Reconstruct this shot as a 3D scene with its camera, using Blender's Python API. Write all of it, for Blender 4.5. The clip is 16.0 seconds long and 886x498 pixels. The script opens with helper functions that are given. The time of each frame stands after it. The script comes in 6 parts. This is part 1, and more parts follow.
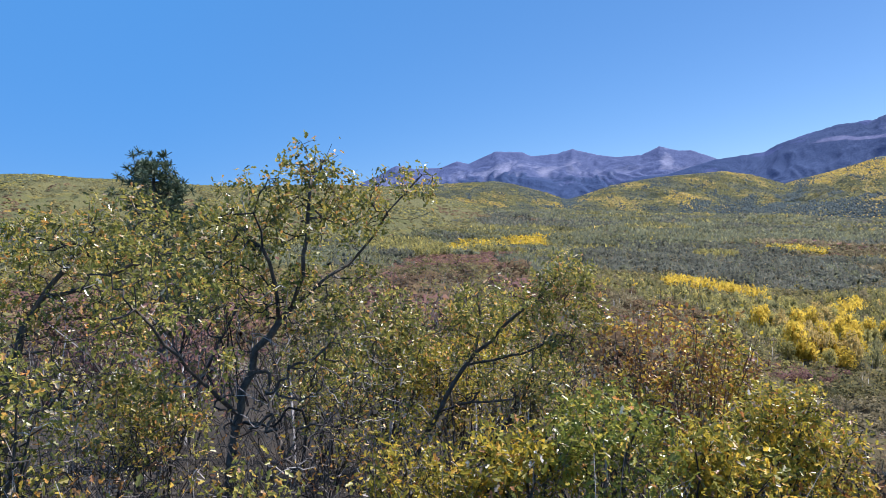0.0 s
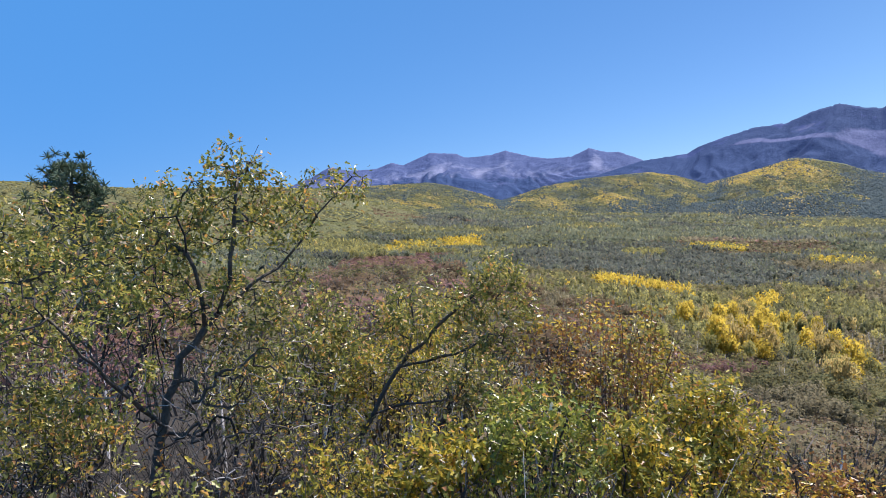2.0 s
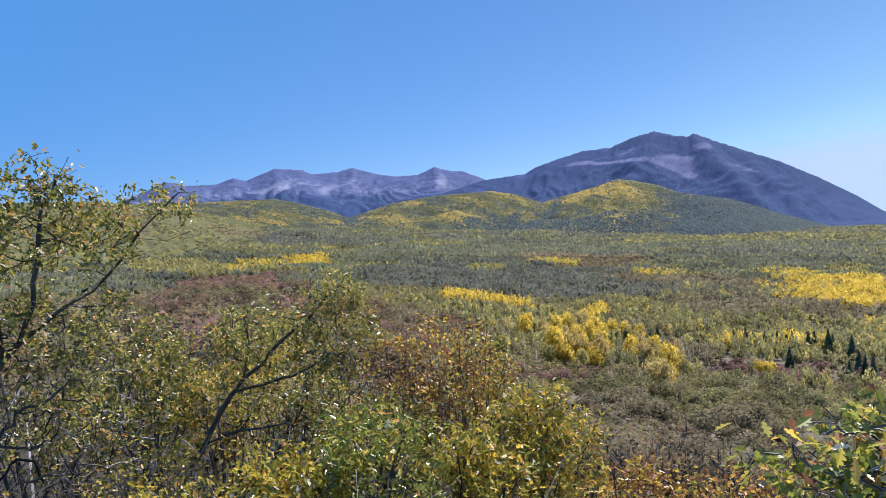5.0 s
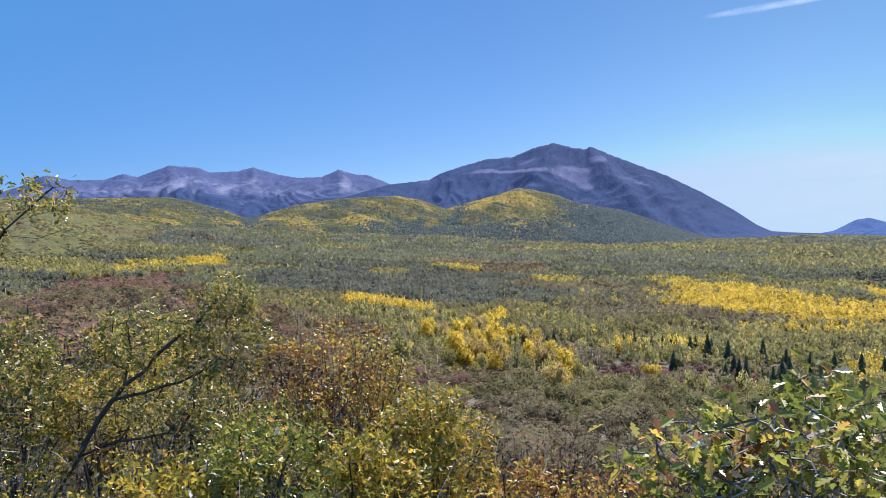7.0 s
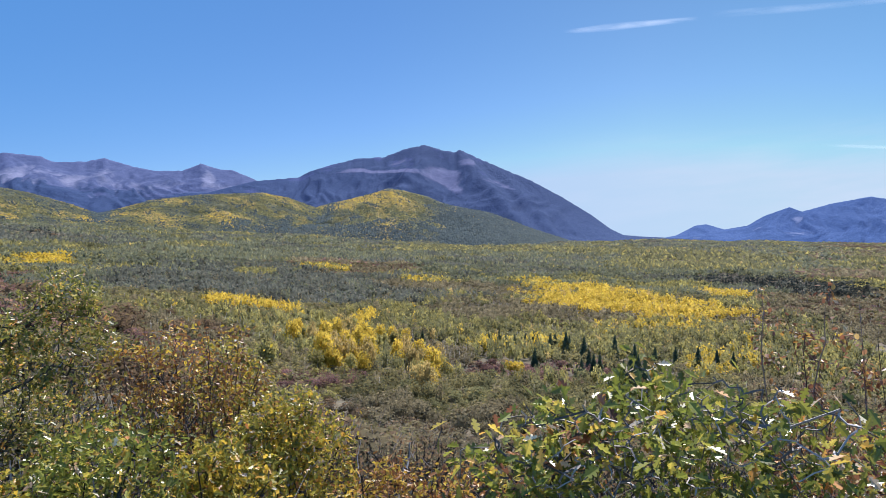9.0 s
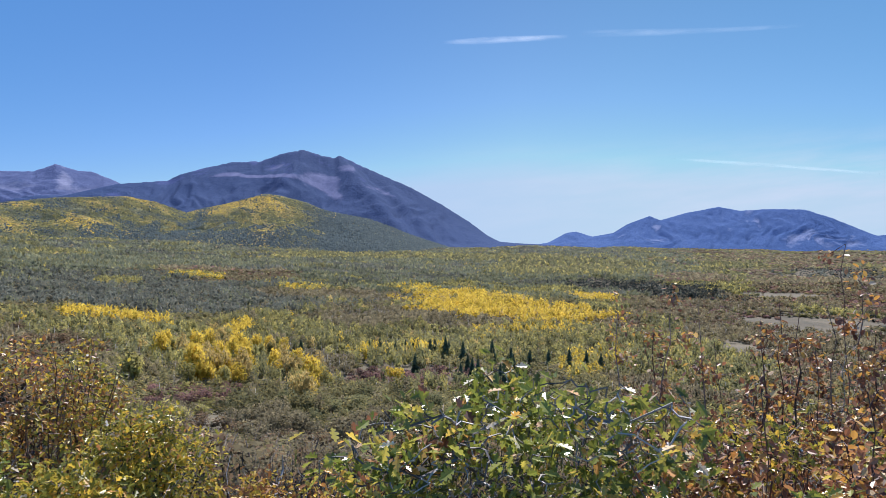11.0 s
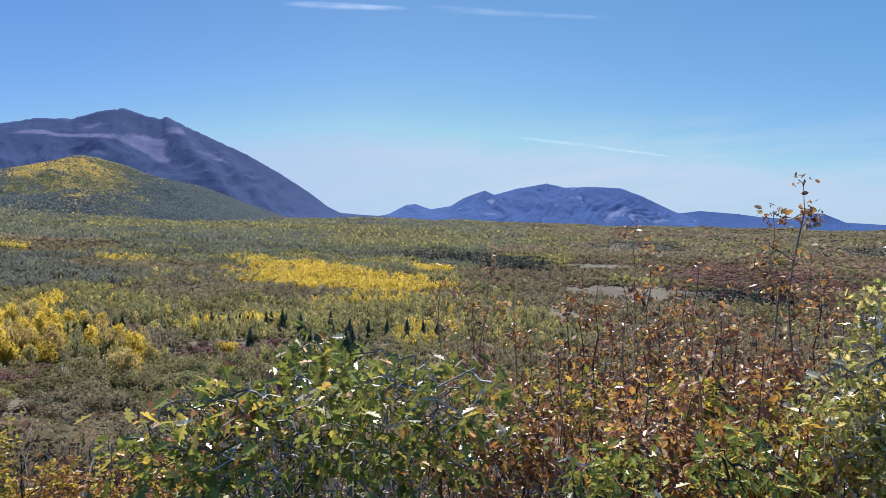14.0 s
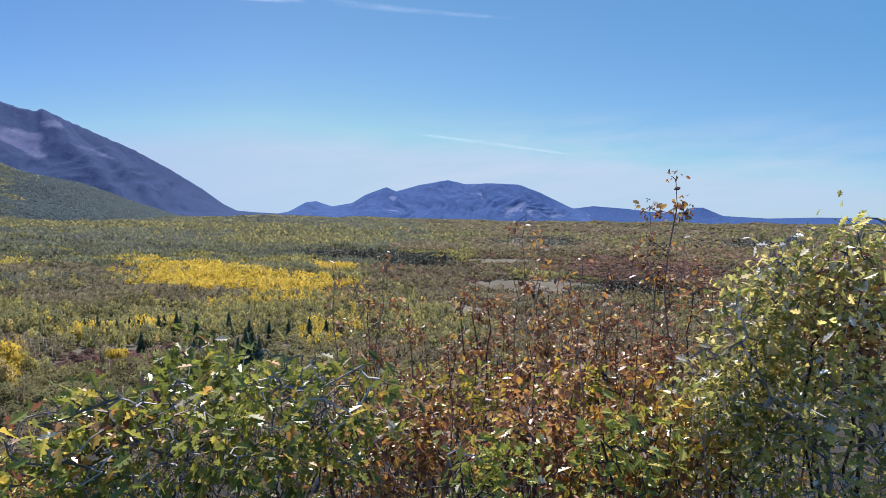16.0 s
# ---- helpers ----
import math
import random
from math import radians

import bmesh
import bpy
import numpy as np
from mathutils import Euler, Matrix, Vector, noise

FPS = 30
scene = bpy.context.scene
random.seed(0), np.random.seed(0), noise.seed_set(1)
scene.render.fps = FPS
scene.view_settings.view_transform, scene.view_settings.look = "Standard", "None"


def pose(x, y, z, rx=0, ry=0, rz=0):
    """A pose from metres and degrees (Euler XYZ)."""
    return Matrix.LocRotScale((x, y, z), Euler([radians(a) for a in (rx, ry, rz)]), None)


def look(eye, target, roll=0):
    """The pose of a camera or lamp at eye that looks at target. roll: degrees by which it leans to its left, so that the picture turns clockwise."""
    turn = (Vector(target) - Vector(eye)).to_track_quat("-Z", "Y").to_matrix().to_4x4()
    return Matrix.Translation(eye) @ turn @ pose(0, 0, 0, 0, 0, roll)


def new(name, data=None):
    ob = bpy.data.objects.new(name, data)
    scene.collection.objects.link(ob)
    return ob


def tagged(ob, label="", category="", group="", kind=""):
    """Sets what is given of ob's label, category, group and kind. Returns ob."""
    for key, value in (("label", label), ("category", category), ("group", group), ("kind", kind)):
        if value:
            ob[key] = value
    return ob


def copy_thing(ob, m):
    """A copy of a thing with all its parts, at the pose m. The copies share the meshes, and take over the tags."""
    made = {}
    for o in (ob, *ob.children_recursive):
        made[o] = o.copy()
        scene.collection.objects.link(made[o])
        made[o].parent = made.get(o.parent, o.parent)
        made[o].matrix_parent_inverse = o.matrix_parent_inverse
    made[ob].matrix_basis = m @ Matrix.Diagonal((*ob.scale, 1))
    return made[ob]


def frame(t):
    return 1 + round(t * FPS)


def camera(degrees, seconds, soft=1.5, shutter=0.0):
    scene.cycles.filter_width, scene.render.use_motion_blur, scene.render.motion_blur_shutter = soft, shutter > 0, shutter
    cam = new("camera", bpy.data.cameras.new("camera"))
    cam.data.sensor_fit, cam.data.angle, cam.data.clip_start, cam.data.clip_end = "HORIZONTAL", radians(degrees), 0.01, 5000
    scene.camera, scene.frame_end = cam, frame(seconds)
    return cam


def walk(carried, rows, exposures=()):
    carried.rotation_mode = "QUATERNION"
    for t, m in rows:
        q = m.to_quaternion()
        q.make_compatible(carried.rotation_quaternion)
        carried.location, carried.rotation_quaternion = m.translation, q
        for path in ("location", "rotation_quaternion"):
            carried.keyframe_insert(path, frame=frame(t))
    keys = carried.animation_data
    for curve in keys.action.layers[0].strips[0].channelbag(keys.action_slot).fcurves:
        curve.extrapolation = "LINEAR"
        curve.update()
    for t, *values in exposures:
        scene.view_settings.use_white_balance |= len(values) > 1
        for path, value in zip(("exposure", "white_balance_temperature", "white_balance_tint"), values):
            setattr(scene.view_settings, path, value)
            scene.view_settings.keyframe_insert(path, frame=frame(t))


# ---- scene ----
# The camera turns on the spot, held at arm's length from a pivot at the origin.
EYE_Z, ARM = 1.65, 0.38
# seconds, bearing (clockwise from +y), tilt, roll, all in degrees
PATH = [
    (0, -36.54, -2.37, -1.93),
    (0.5, -34.97, -2.52, -2.75),
    (1, -34.05, -2.39, -2.55),
    (1.5, -32.61, -2.39, -2.29),
    (2, -31.03, -2.46, -2.44),
    (2.5, -29.26, -2.22, -2.61),
    (3, -26.63, -2.10, -3.06),
    (3.5, -24.32, -2.13, -2.86),
    (4, -21.92, -1.97, -2.77),
    (6.5, -12.37, -1.32, -1.71),
    (7, -9.76, -1.45, -1.31),
    (7.5, -6.67, -1.74, -1.35),
    (8, -3.52, -1.83, -1.27),
    (8.5, -1.02, -1.74, -0.70),
    (11, 11.53, -1.10, -0.27),
    (11.5, 14.42, -1.43, 0.27),
    (12, 17.04, -1.77, 0.44),
    (12.5, 19.35, -2.20, 1.05),
    (13, 21.77, -2.87, 0.58),
    (13.5, 23.28, -3.24, 1.07),
    (14, 25.20, -3.48, 0.87),
    (14.5, 27.08, -3.20, 0.64),
    (15, 29.01, -3.05, 0.59),
    (15.5, 31.67, -3.14, 0.28),
    (16, 33.53, -3.67, 0.47),
]
cam = camera(67.0, 16.0, soft=0.5)


def held(bearing, tilt, roll):
    a = radians(bearing)
    return pose(ARM * math.sin(a), ARM * math.cos(a), EYE_Z) @ pose(0, 0, 0, 0, 0, -bearing) @ pose(0, 0, 0, 90 + tilt) @ pose(0, 0, 0, 0, 0, roll)


walk(cam, [(t, held(b, e, r)) for t, b, e, r in PATH], [(0, 0.68, 6250, 17), (8, 0.6, 6250, 17), (11, 0.49, 6200, 17), (16, 0.45, 6250, 17)])

# ---- light ----
SUN_BEARING, SUN_HEIGHT = 24.0, 56.0
world = bpy.data.worlds.new("sky")
scene.world = world
world.use_nodes = True
wn, wl = world.node_tree.nodes, world.node_tree.links
sky = wn.new("ShaderNodeTexSky")
sky.sky_type, sky.sun_disc = "NISHITA", False
sky.sun_elevation, sky.sun_rotation = radians(SUN_HEIGHT), radians(SUN_BEARING)
sky.altitude, sky.air_density, sky.dust_density, sky.ozone_density = 3000, 1.0, 0.0, 2.0
tone = wn.new("ShaderNodeHueSaturation")
tone.inputs["Saturation"].default_value = 1.12
mellow = wn.new("ShaderNodeMix")
mellow.data_type = "RGBA"
mellow.inputs[0].default_value = 0.42
wl.new(sky.outputs[0], mellow.inputs[6])
mellow.inputs[7].default_value = (1.2, 2.95, 6.0, 1)
wl.new(mellow.outputs[2], tone.inputs["Color"])


def sky_math(op, p, q=None, r=None):
    m = wn.new("ShaderNodeMath")
    m.operation = op
    for i, s in enumerate((p, q, r)):
        if isinstance(s, (int, float)):
            m.inputs[i].default_value = s
        elif s is not None:
            wl.new(s, m.inputs[i])
    return m.outputs[0]


# thin cirrus low in the sky: streaks by bearing and height, strongest above the far massif
way = wn.new("ShaderNodeSeparateXYZ")
wl.new(wn.new("ShaderNodeTexCoord").outputs["Generated"], way.inputs[0])
sky_az = sky_math("MULTIPLY", sky_math("ARCTAN2", way.outputs[0], way.outputs[1]), 57.3)
sky_el = sky_math("MULTIPLY", sky_math("ARCSINE", way.outputs[2]), 57.3)
streak = wn.new("ShaderNodeCombineXYZ")
wl.new(sky_math("MULTIPLY", sky_az, 0.09), streak.inputs[0])
wl.new(sky_math("ADD", sky_math("MULTIPLY", sky_el, 0.55), sky_math("MULTIPLY", sky_az, -0.05)), streak.inputs[1])
wisp = wn.new("ShaderNodeTexNoise")
wisp.inputs["Scale"].default_value, wisp.inputs["Detail"].default_value, wisp.inputs["Roughness"].default_value = 1.0, 8, 0.6
wl.new(streak.outputs[0], wisp.inputs["Vector"])
mass = sky_math("MULTIPLY", sky_math("SMOOTH_MAX", sky_math("SUBTRACT", 1.0, sky_math("ABSOLUTE", sky_math("DIVIDE", sky_math("SUBTRACT", sky_el, 3.4), 5.0))), 0.0, 0.1),
                sky_math("SMOOTH_MAX", sky_math("SUBTRACT", 1.0, sky_math("ABSOLUTE", sky_math("DIVIDE", sky_math("SUBTRACT", sky_az, 42.0), 42.0))), 0.0, 0.1))
veil = sky_math("MULTIPLY", mass, sky_math("SMOOTH_MAX", sky_math("MULTIPLY", sky_math("SUBTRACT", wisp.outputs["Fac"], 0.40), 2.7), 0.0, 0.1))
even = wn.new("ShaderNodeMix")
even.data_type, even.blend_type = "RGBA", "DARKEN"
even.inputs[0].default_value = 1.0
wl.new(tone.outputs[0], even.inputs[6])
even.inputs[7].default_value = (3.6, 5.0, 7.0, 1)
cirrus = wn.new("ShaderNodeMix")
cirrus.data_type = "RGBA"
wl.new(sky_math("MINIMUM", sky_math("ADD", 0.13, sky_math("DIVIDE", sky_math("ABSOLUTE", sky_math("SUBTRACT", sky_az, 18.0)), 115.0)), 0.8), mellow.inputs[0])
pale = wn.new("ShaderNodeMix")
pale.data_type, pale.blend_type = "RGBA", "MULTIPLY"
wl.new(sky_math("MINIMUM", sky_math("MAXIMUM", sky_math("DIVIDE", sky_math("ADD", sky_az, 5.0), 32.0), 0.0), 1.0), pale.inputs[0])
wl.new(even.outputs[2], pale.inputs[6])
pale.inputs[7].default_value = (1.14, 1.12, 0.96, 1)
wl.new(veil, cirrus.inputs[0])
wl.new(pale.outputs[2], cirrus.inputs[6])
cirrus.inputs[7].default_value = (5.2, 6.0, 7.1, 1)
wl.new(cirrus.outputs[2], wn["Background"].inputs[0])
wn["Background"].inputs[1].default_value = 0.086
sun = new("sun", bpy.data.lights.new("sun", "SUN"))
sun.data.energy, sun.data.angle, sun.data.color = 5.0, radians(0.5), (1.0, 0.95, 0.86)
_a, _e = radians(SUN_BEARING), radians(SUN_HEIGHT)
sun.matrix_world = look((0, 0, 0), (-math.sin(_a) * math.cos(_e), -math.cos(_a) * math.cos(_e), -math.sin(_e)))

# ---- materials ----


def material(name, stops, rough=0.7, by="island", scale=1.0, translucent=0.0, bump=0.0, bump_scale=20.0, patch=0.25, patch_scale=0.05, spec=0.3, fine=0.0, fine_scale=0.8):
    """A material whose colour runs along stops [(place, rgb), ...] by island, object or noise, varied by a larger noise."""
    m = bpy.data.materials.new(name)
    m.use_nodes = True
    n, l = m.node_tree.nodes, m.node_tree.links
    b = n["Principled BSDF"]
    b.inputs["Roughness"].default_value = rough
    b.inputs["Specular IOR Level"].default_value = spec
    co = n.new("ShaderNodeTexCoord").outputs["Object"]
    pos = n.new("ShaderNodeNewGeometry")
    ramp = n.new("ShaderNodeValToRGB")
    while len(ramp.color_ramp.elements) < len(stops):
        ramp.color_ramp.elements.new(0.5)
    for el, (p, c) in zip(ramp.color_ramp.elements, stops):
        el.position, el.color = p, (*c, 1)
    if by == "island":
        src = pos.outputs["Random Per Island"]
    elif by == "object":
        src = n.new("ShaderNodeObjectInfo").outputs["Random"]
    else:
        tex = n.new("ShaderNodeTexNoise")
        tex.inputs["Scale"].default_value, tex.inputs["Detail"].default_value = scale, 8
        tex.inputs["Roughness"].default_value = 0.65
        l.new(co, tex.inputs["Vector"])
        src = tex.outputs["Fac"]
    l.new(src, ramp.inputs[0])
    big = n.new("ShaderNodeTexNoise")
    big.inputs["Scale"].default_value, big.inputs["Detail"].default_value = patch_scale, 4
    l.new(pos.outputs["Position"], big.inputs["Vector"])
    mr = n.new("ShaderNodeMapRange")
    mr.inputs["From Min"].default_value, mr.inputs["From Max"].default_value = 0.3, 0.7
    mr.inputs["To Min"].default_value, mr.inputs["To Max"].default_value = 1 - patch, 1 + patch
    l.new(big.outputs["Fac"], mr.inputs["Value"])
    hsv = n.new("ShaderNodeHueSaturation")
    value = mr.outputs[0]
    if fine:
        small = n.new("ShaderNodeTexNoise")
        small.inputs["Scale"].default_value, small.inputs["Detail"].default_value = fine_scale, 3
        l.new(pos.outputs["Position"], small.inputs["Vector"])
        ms = n.new("ShaderNodeMapRange")
        ms.inputs["From Min"].default_value, ms.inputs["From Max"].default_value = 0.3, 0.7
        ms.inputs["To Min"].default_value, ms.inputs["To Max"].default_value = 1 - fine, 1 + fine
        l.new(small.outputs["Fac"], ms.inputs["Value"])
        mul = n.new("ShaderNodeMath")
        mul.operation = "MULTIPLY"
        l.new(value, mul.inputs[0])
        l.new(ms.outputs[0], mul.inputs[1])
        value = mul.outputs[0]
    l.new(value, hsv.inputs["Value"])
    l.new(ramp.outputs[0], hsv.inputs["Color"])
    l.new(hsv.outputs[0], b.inputs["Base Color"])
    if bump:
        bt = n.new("ShaderNodeTexNoise")
        bt.inputs["Scale"].default_value, bt.inputs["Detail"].default_value = bump_scale, 6
        l.new(co, bt.inputs["Vector"])
        bn = n.new("ShaderNodeBump")
        bn.inputs["Strength"].default_value = bump
        bn.inputs["Distance"].default_value = 0.4 / bump_scale
        l.new(bt.outputs["Fac"], bn.inputs["Height"])
        l.new(bn.outputs[0], b.inputs["Normal"])
    if translucent:
        tr = n.new("ShaderNodeBsdfTranslucent")
        l.new(hsv.outputs[0], tr.inputs["Color"])
        mix = n.new("ShaderNodeMixShader")
        mix.inputs[0].default_value = translucent
        l.new(b.outputs[0], mix.inputs[1])
        l.new(tr.outputs[0], mix.inputs[2])
        l.new(mix.outputs[0], n["Material Output"].inputs["Surface"])
    return m


BARK = material("oak_bark", [(0.3, (0.046, 0.039, 0.036)), (0.6, (0.130, 0.111, 0.098)), (0.8, (0.221, 0.195, 0.169))], 0.9, "noise", 14, bump=0.8, bump_scale=40)
TWIG = material("grey_twig", [(0, (0.018, 0.016, 0.016)), (0.55, (0.050, 0.043, 0.042)), (0.82, (0.13, 0.115, 0.11)), (1, (0.48, 0.45, 0.45))], 0.6, "island", patch=0.2, patch_scale=3)
PALE_TWIG = material("pale_grey_twig", [(0, (0.08, 0.07, 0.07)), (0.5, (0.20, 0.185, 0.18)), (1, (0.48, 0.45, 0.44))], 0.55, "island", patch=0.2, patch_scale=3)
RED_TWIG = material("red_twig", [(0, (0.070, 0.042, 0.039)), (0.7, (0.154, 0.084, 0.070)), (1, (0.308, 0.252, 0.224))], 0.6, "island", patch=0.2, patch_scale=3)
DEAD_WOOD = material("grey_dead_wood", [(0.3, (0.17, 0.145, 0.12)), (0.5, (0.32, 0.28, 0.245)), (0.7, (0.46, 0.42, 0.38))], 0.85, "noise", 30, bump=0.5, bump_scale=60, spec=0.15)
# The four oak leaf ramps end near white: sun glare painted on single leaves.
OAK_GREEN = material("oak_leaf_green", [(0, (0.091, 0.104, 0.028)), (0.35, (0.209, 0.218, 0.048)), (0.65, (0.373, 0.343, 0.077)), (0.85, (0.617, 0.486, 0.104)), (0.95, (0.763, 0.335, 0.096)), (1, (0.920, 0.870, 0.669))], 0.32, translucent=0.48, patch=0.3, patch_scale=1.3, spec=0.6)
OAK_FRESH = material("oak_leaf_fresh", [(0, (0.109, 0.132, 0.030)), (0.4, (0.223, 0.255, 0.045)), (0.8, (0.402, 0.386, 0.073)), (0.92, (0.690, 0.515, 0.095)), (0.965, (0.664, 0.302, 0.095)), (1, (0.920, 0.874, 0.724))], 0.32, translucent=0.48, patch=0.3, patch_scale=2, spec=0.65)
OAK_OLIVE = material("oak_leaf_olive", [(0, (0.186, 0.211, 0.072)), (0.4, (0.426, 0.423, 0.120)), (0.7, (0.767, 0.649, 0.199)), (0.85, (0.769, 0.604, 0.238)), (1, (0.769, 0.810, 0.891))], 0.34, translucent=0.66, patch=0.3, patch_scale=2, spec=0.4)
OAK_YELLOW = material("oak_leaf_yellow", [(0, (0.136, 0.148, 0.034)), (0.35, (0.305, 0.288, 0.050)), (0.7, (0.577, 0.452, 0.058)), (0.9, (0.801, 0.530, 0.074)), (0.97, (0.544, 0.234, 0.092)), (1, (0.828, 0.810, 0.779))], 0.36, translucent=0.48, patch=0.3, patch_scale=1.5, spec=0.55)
RUSSET = material("russet_leaf", [(0, (0.168, 0.079, 0.039)), (0.35, (0.350, 0.158, 0.056)), (0.6, (0.560, 0.317, 0.063)), (0.82, (0.728, 0.539, 0.070)), (1, (0.280, 0.261, 0.063))], 0.4, translucent=0.42, patch=0.25, patch_scale=1.5, spec=0.55)
PALE_RUSSET = material("dry_red_leaf", [(0, (0.142, 0.065, 0.045)), (0.3, (0.270, 0.119, 0.065)), (0.5, (0.405, 0.209, 0.115)), (0.68, (0.581, 0.284, 0.068)), (0.85, (0.608, 0.392, 0.095)), (1, (0.621, 0.513, 0.405))], 0.38, translucent=0.4, patch=0.25, patch_scale=1.5, spec=0.6)
PINE = material("pine_needle", [(0, (0.054, 0.084, 0.055)), (0.6, (0.096, 0.132, 0.077)), (1, (0.144, 0.180, 0.099))], 0.5, translucent=0.25, patch=0.2, patch_scale=0.8)
SPRUCE = material("spruce_needle", [(0, (0.081, 0.105, 0.065)), (0.7, (0.128, 0.159, 0.089)), (1, (0.189, 0.209, 0.115))], 0.6, translucent=0.35, patch=0.25, patch_scale=0.1, spec=0.04)
# Spruce needles for far stands, blued in the base colour to imitate haze.
HAZED_CONIFER = material("hazed_conifer_needle", [(0, (0.053, 0.078, 0.092)), (0.7, (0.074, 0.101, 0.108)), (1, (0.098, 0.124, 0.117))], 0.7, translucent=0.3, patch=0.25, patch_scale=0.05, spec=0.04)
# Aspen greens are greyed and blued here, haze put into the leaf colour.
ASPEN_GREEN = material("aspen_green", [(0, (0.139, 0.158, 0.109)), (0.5, (0.173, 0.191, 0.122)), (0.85, (0.208, 0.216, 0.131)), (1, (0.272, 0.263, 0.133))], 0.6, translucent=0.55, patch=0.3, patch_scale=0.02, fine=0.42, fine_scale=0.17, spec=0.04)
ASPEN_DARK = material("aspen_dark_green", [(0, (0.113, 0.127, 0.112)), (0.6, (0.143, 0.154, 0.126)), (1, (0.186, 0.183, 0.139))], 0.65, translucent=0.55, patch=0.3, patch_scale=0.02, fine=0.42, fine_scale=0.17, spec=0.04)
ASPEN_LIME = material("aspen_lime", [(0, (0.224, 0.220, 0.094)), (0.5, (0.314, 0.291, 0.106)), (1, (0.435, 0.369, 0.118))], 0.6, translucent=0.55, patch=0.25, patch_scale=0.03, fine=0.42, fine_scale=0.17, spec=0.04)
ASPEN_GOLD = material("aspen_gold", [(0, (0.414, 0.299, 0.052)), (0.5, (0.633, 0.459, 0.066)), (1, (0.782, 0.586, 0.095))], 0.6, translucent=0.5, patch=0.12, patch_scale=0.03, fine=0.2, fine_scale=0.17, spec=0.04)
ASPEN_MOSS = material("aspen_moss_green", [(0, (0.140, 0.145, 0.075)), (0.5, (0.185, 0.185, 0.090)), (1, (0.245, 0.228, 0.095))], 0.6, translucent=0.55, patch=0.3, patch_scale=0.02, fine=0.42, fine_scale=0.17, spec=0.04)
# On the foothills this stands for gold muted by haze; nearer, pale aspens.
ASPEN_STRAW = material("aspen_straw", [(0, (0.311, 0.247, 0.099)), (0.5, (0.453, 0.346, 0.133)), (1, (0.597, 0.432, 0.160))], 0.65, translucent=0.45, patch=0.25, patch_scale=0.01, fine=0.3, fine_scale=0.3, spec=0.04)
BRUSH_BROWN = material("oak_brush_brown", [(0, (0.142, 0.100, 0.068)), (0.5, (0.205, 0.146, 0.092)), (0.85, (0.257, 0.175, 0.100)), (1, (0.252, 0.197, 0.100))], 0.75, translucent=0.5, patch=0.3, patch_scale=0.02, fine=0.42, fine_scale=0.17, spec=0.04)
BRUSH_GREY = material("bare_brush_grey", [(0, (0.152, 0.132, 0.084)), (0.6, (0.217, 0.188, 0.116)), (1, (0.293, 0.247, 0.143))], 0.8, translucent=0.45, patch=0.25, patch_scale=0.03, fine=0.42, fine_scale=0.17, spec=0.04)
BRUSH_RED = material("oak_brush_red", [(0, (0.154, 0.090, 0.102)), (0.5, (0.242, 0.138, 0.127)), (1, (0.318, 0.189, 0.132))], 0.7, translucent=0.45, patch=0.3, patch_scale=0.03, fine=0.42, fine_scale=0.17, spec=0.04)
BRUSH_OLIVE = material("oak_brush_olive", [(0, (0.131, 0.130, 0.072)), (0.5, (0.193, 0.180, 0.087)), (0.85, (0.255, 0.220, 0.092)), (1, (0.340, 0.278, 0.102))], 0.7, translucent=0.5, patch=0.3, patch_scale=0.03, fine=0.42, fine_scale=0.17, spec=0.04)
ASPEN_BARK = material("aspen_bark", [(0.3, (0.20, 0.19, 0.17)), (0.6, (0.42, 0.40, 0.36))], 0.8, "noise", 0.6)
# Soil and litter, darkened further in colour for the shade between shrubs.
SHADED_SOIL = material("shaded_ground_soil", [(0.3, (0.021, 0.017, 0.013)), (0.5, (0.035, 0.028, 0.021)), (0.7, (0.051, 0.041, 0.030))], 0.95, "noise", 0.8, bump=0.6, bump_scale=6, patch=0.35, patch_scale=0.015)
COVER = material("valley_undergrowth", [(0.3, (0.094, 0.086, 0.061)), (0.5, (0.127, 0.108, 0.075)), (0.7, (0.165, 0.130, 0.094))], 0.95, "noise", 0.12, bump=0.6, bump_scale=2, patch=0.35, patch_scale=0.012)


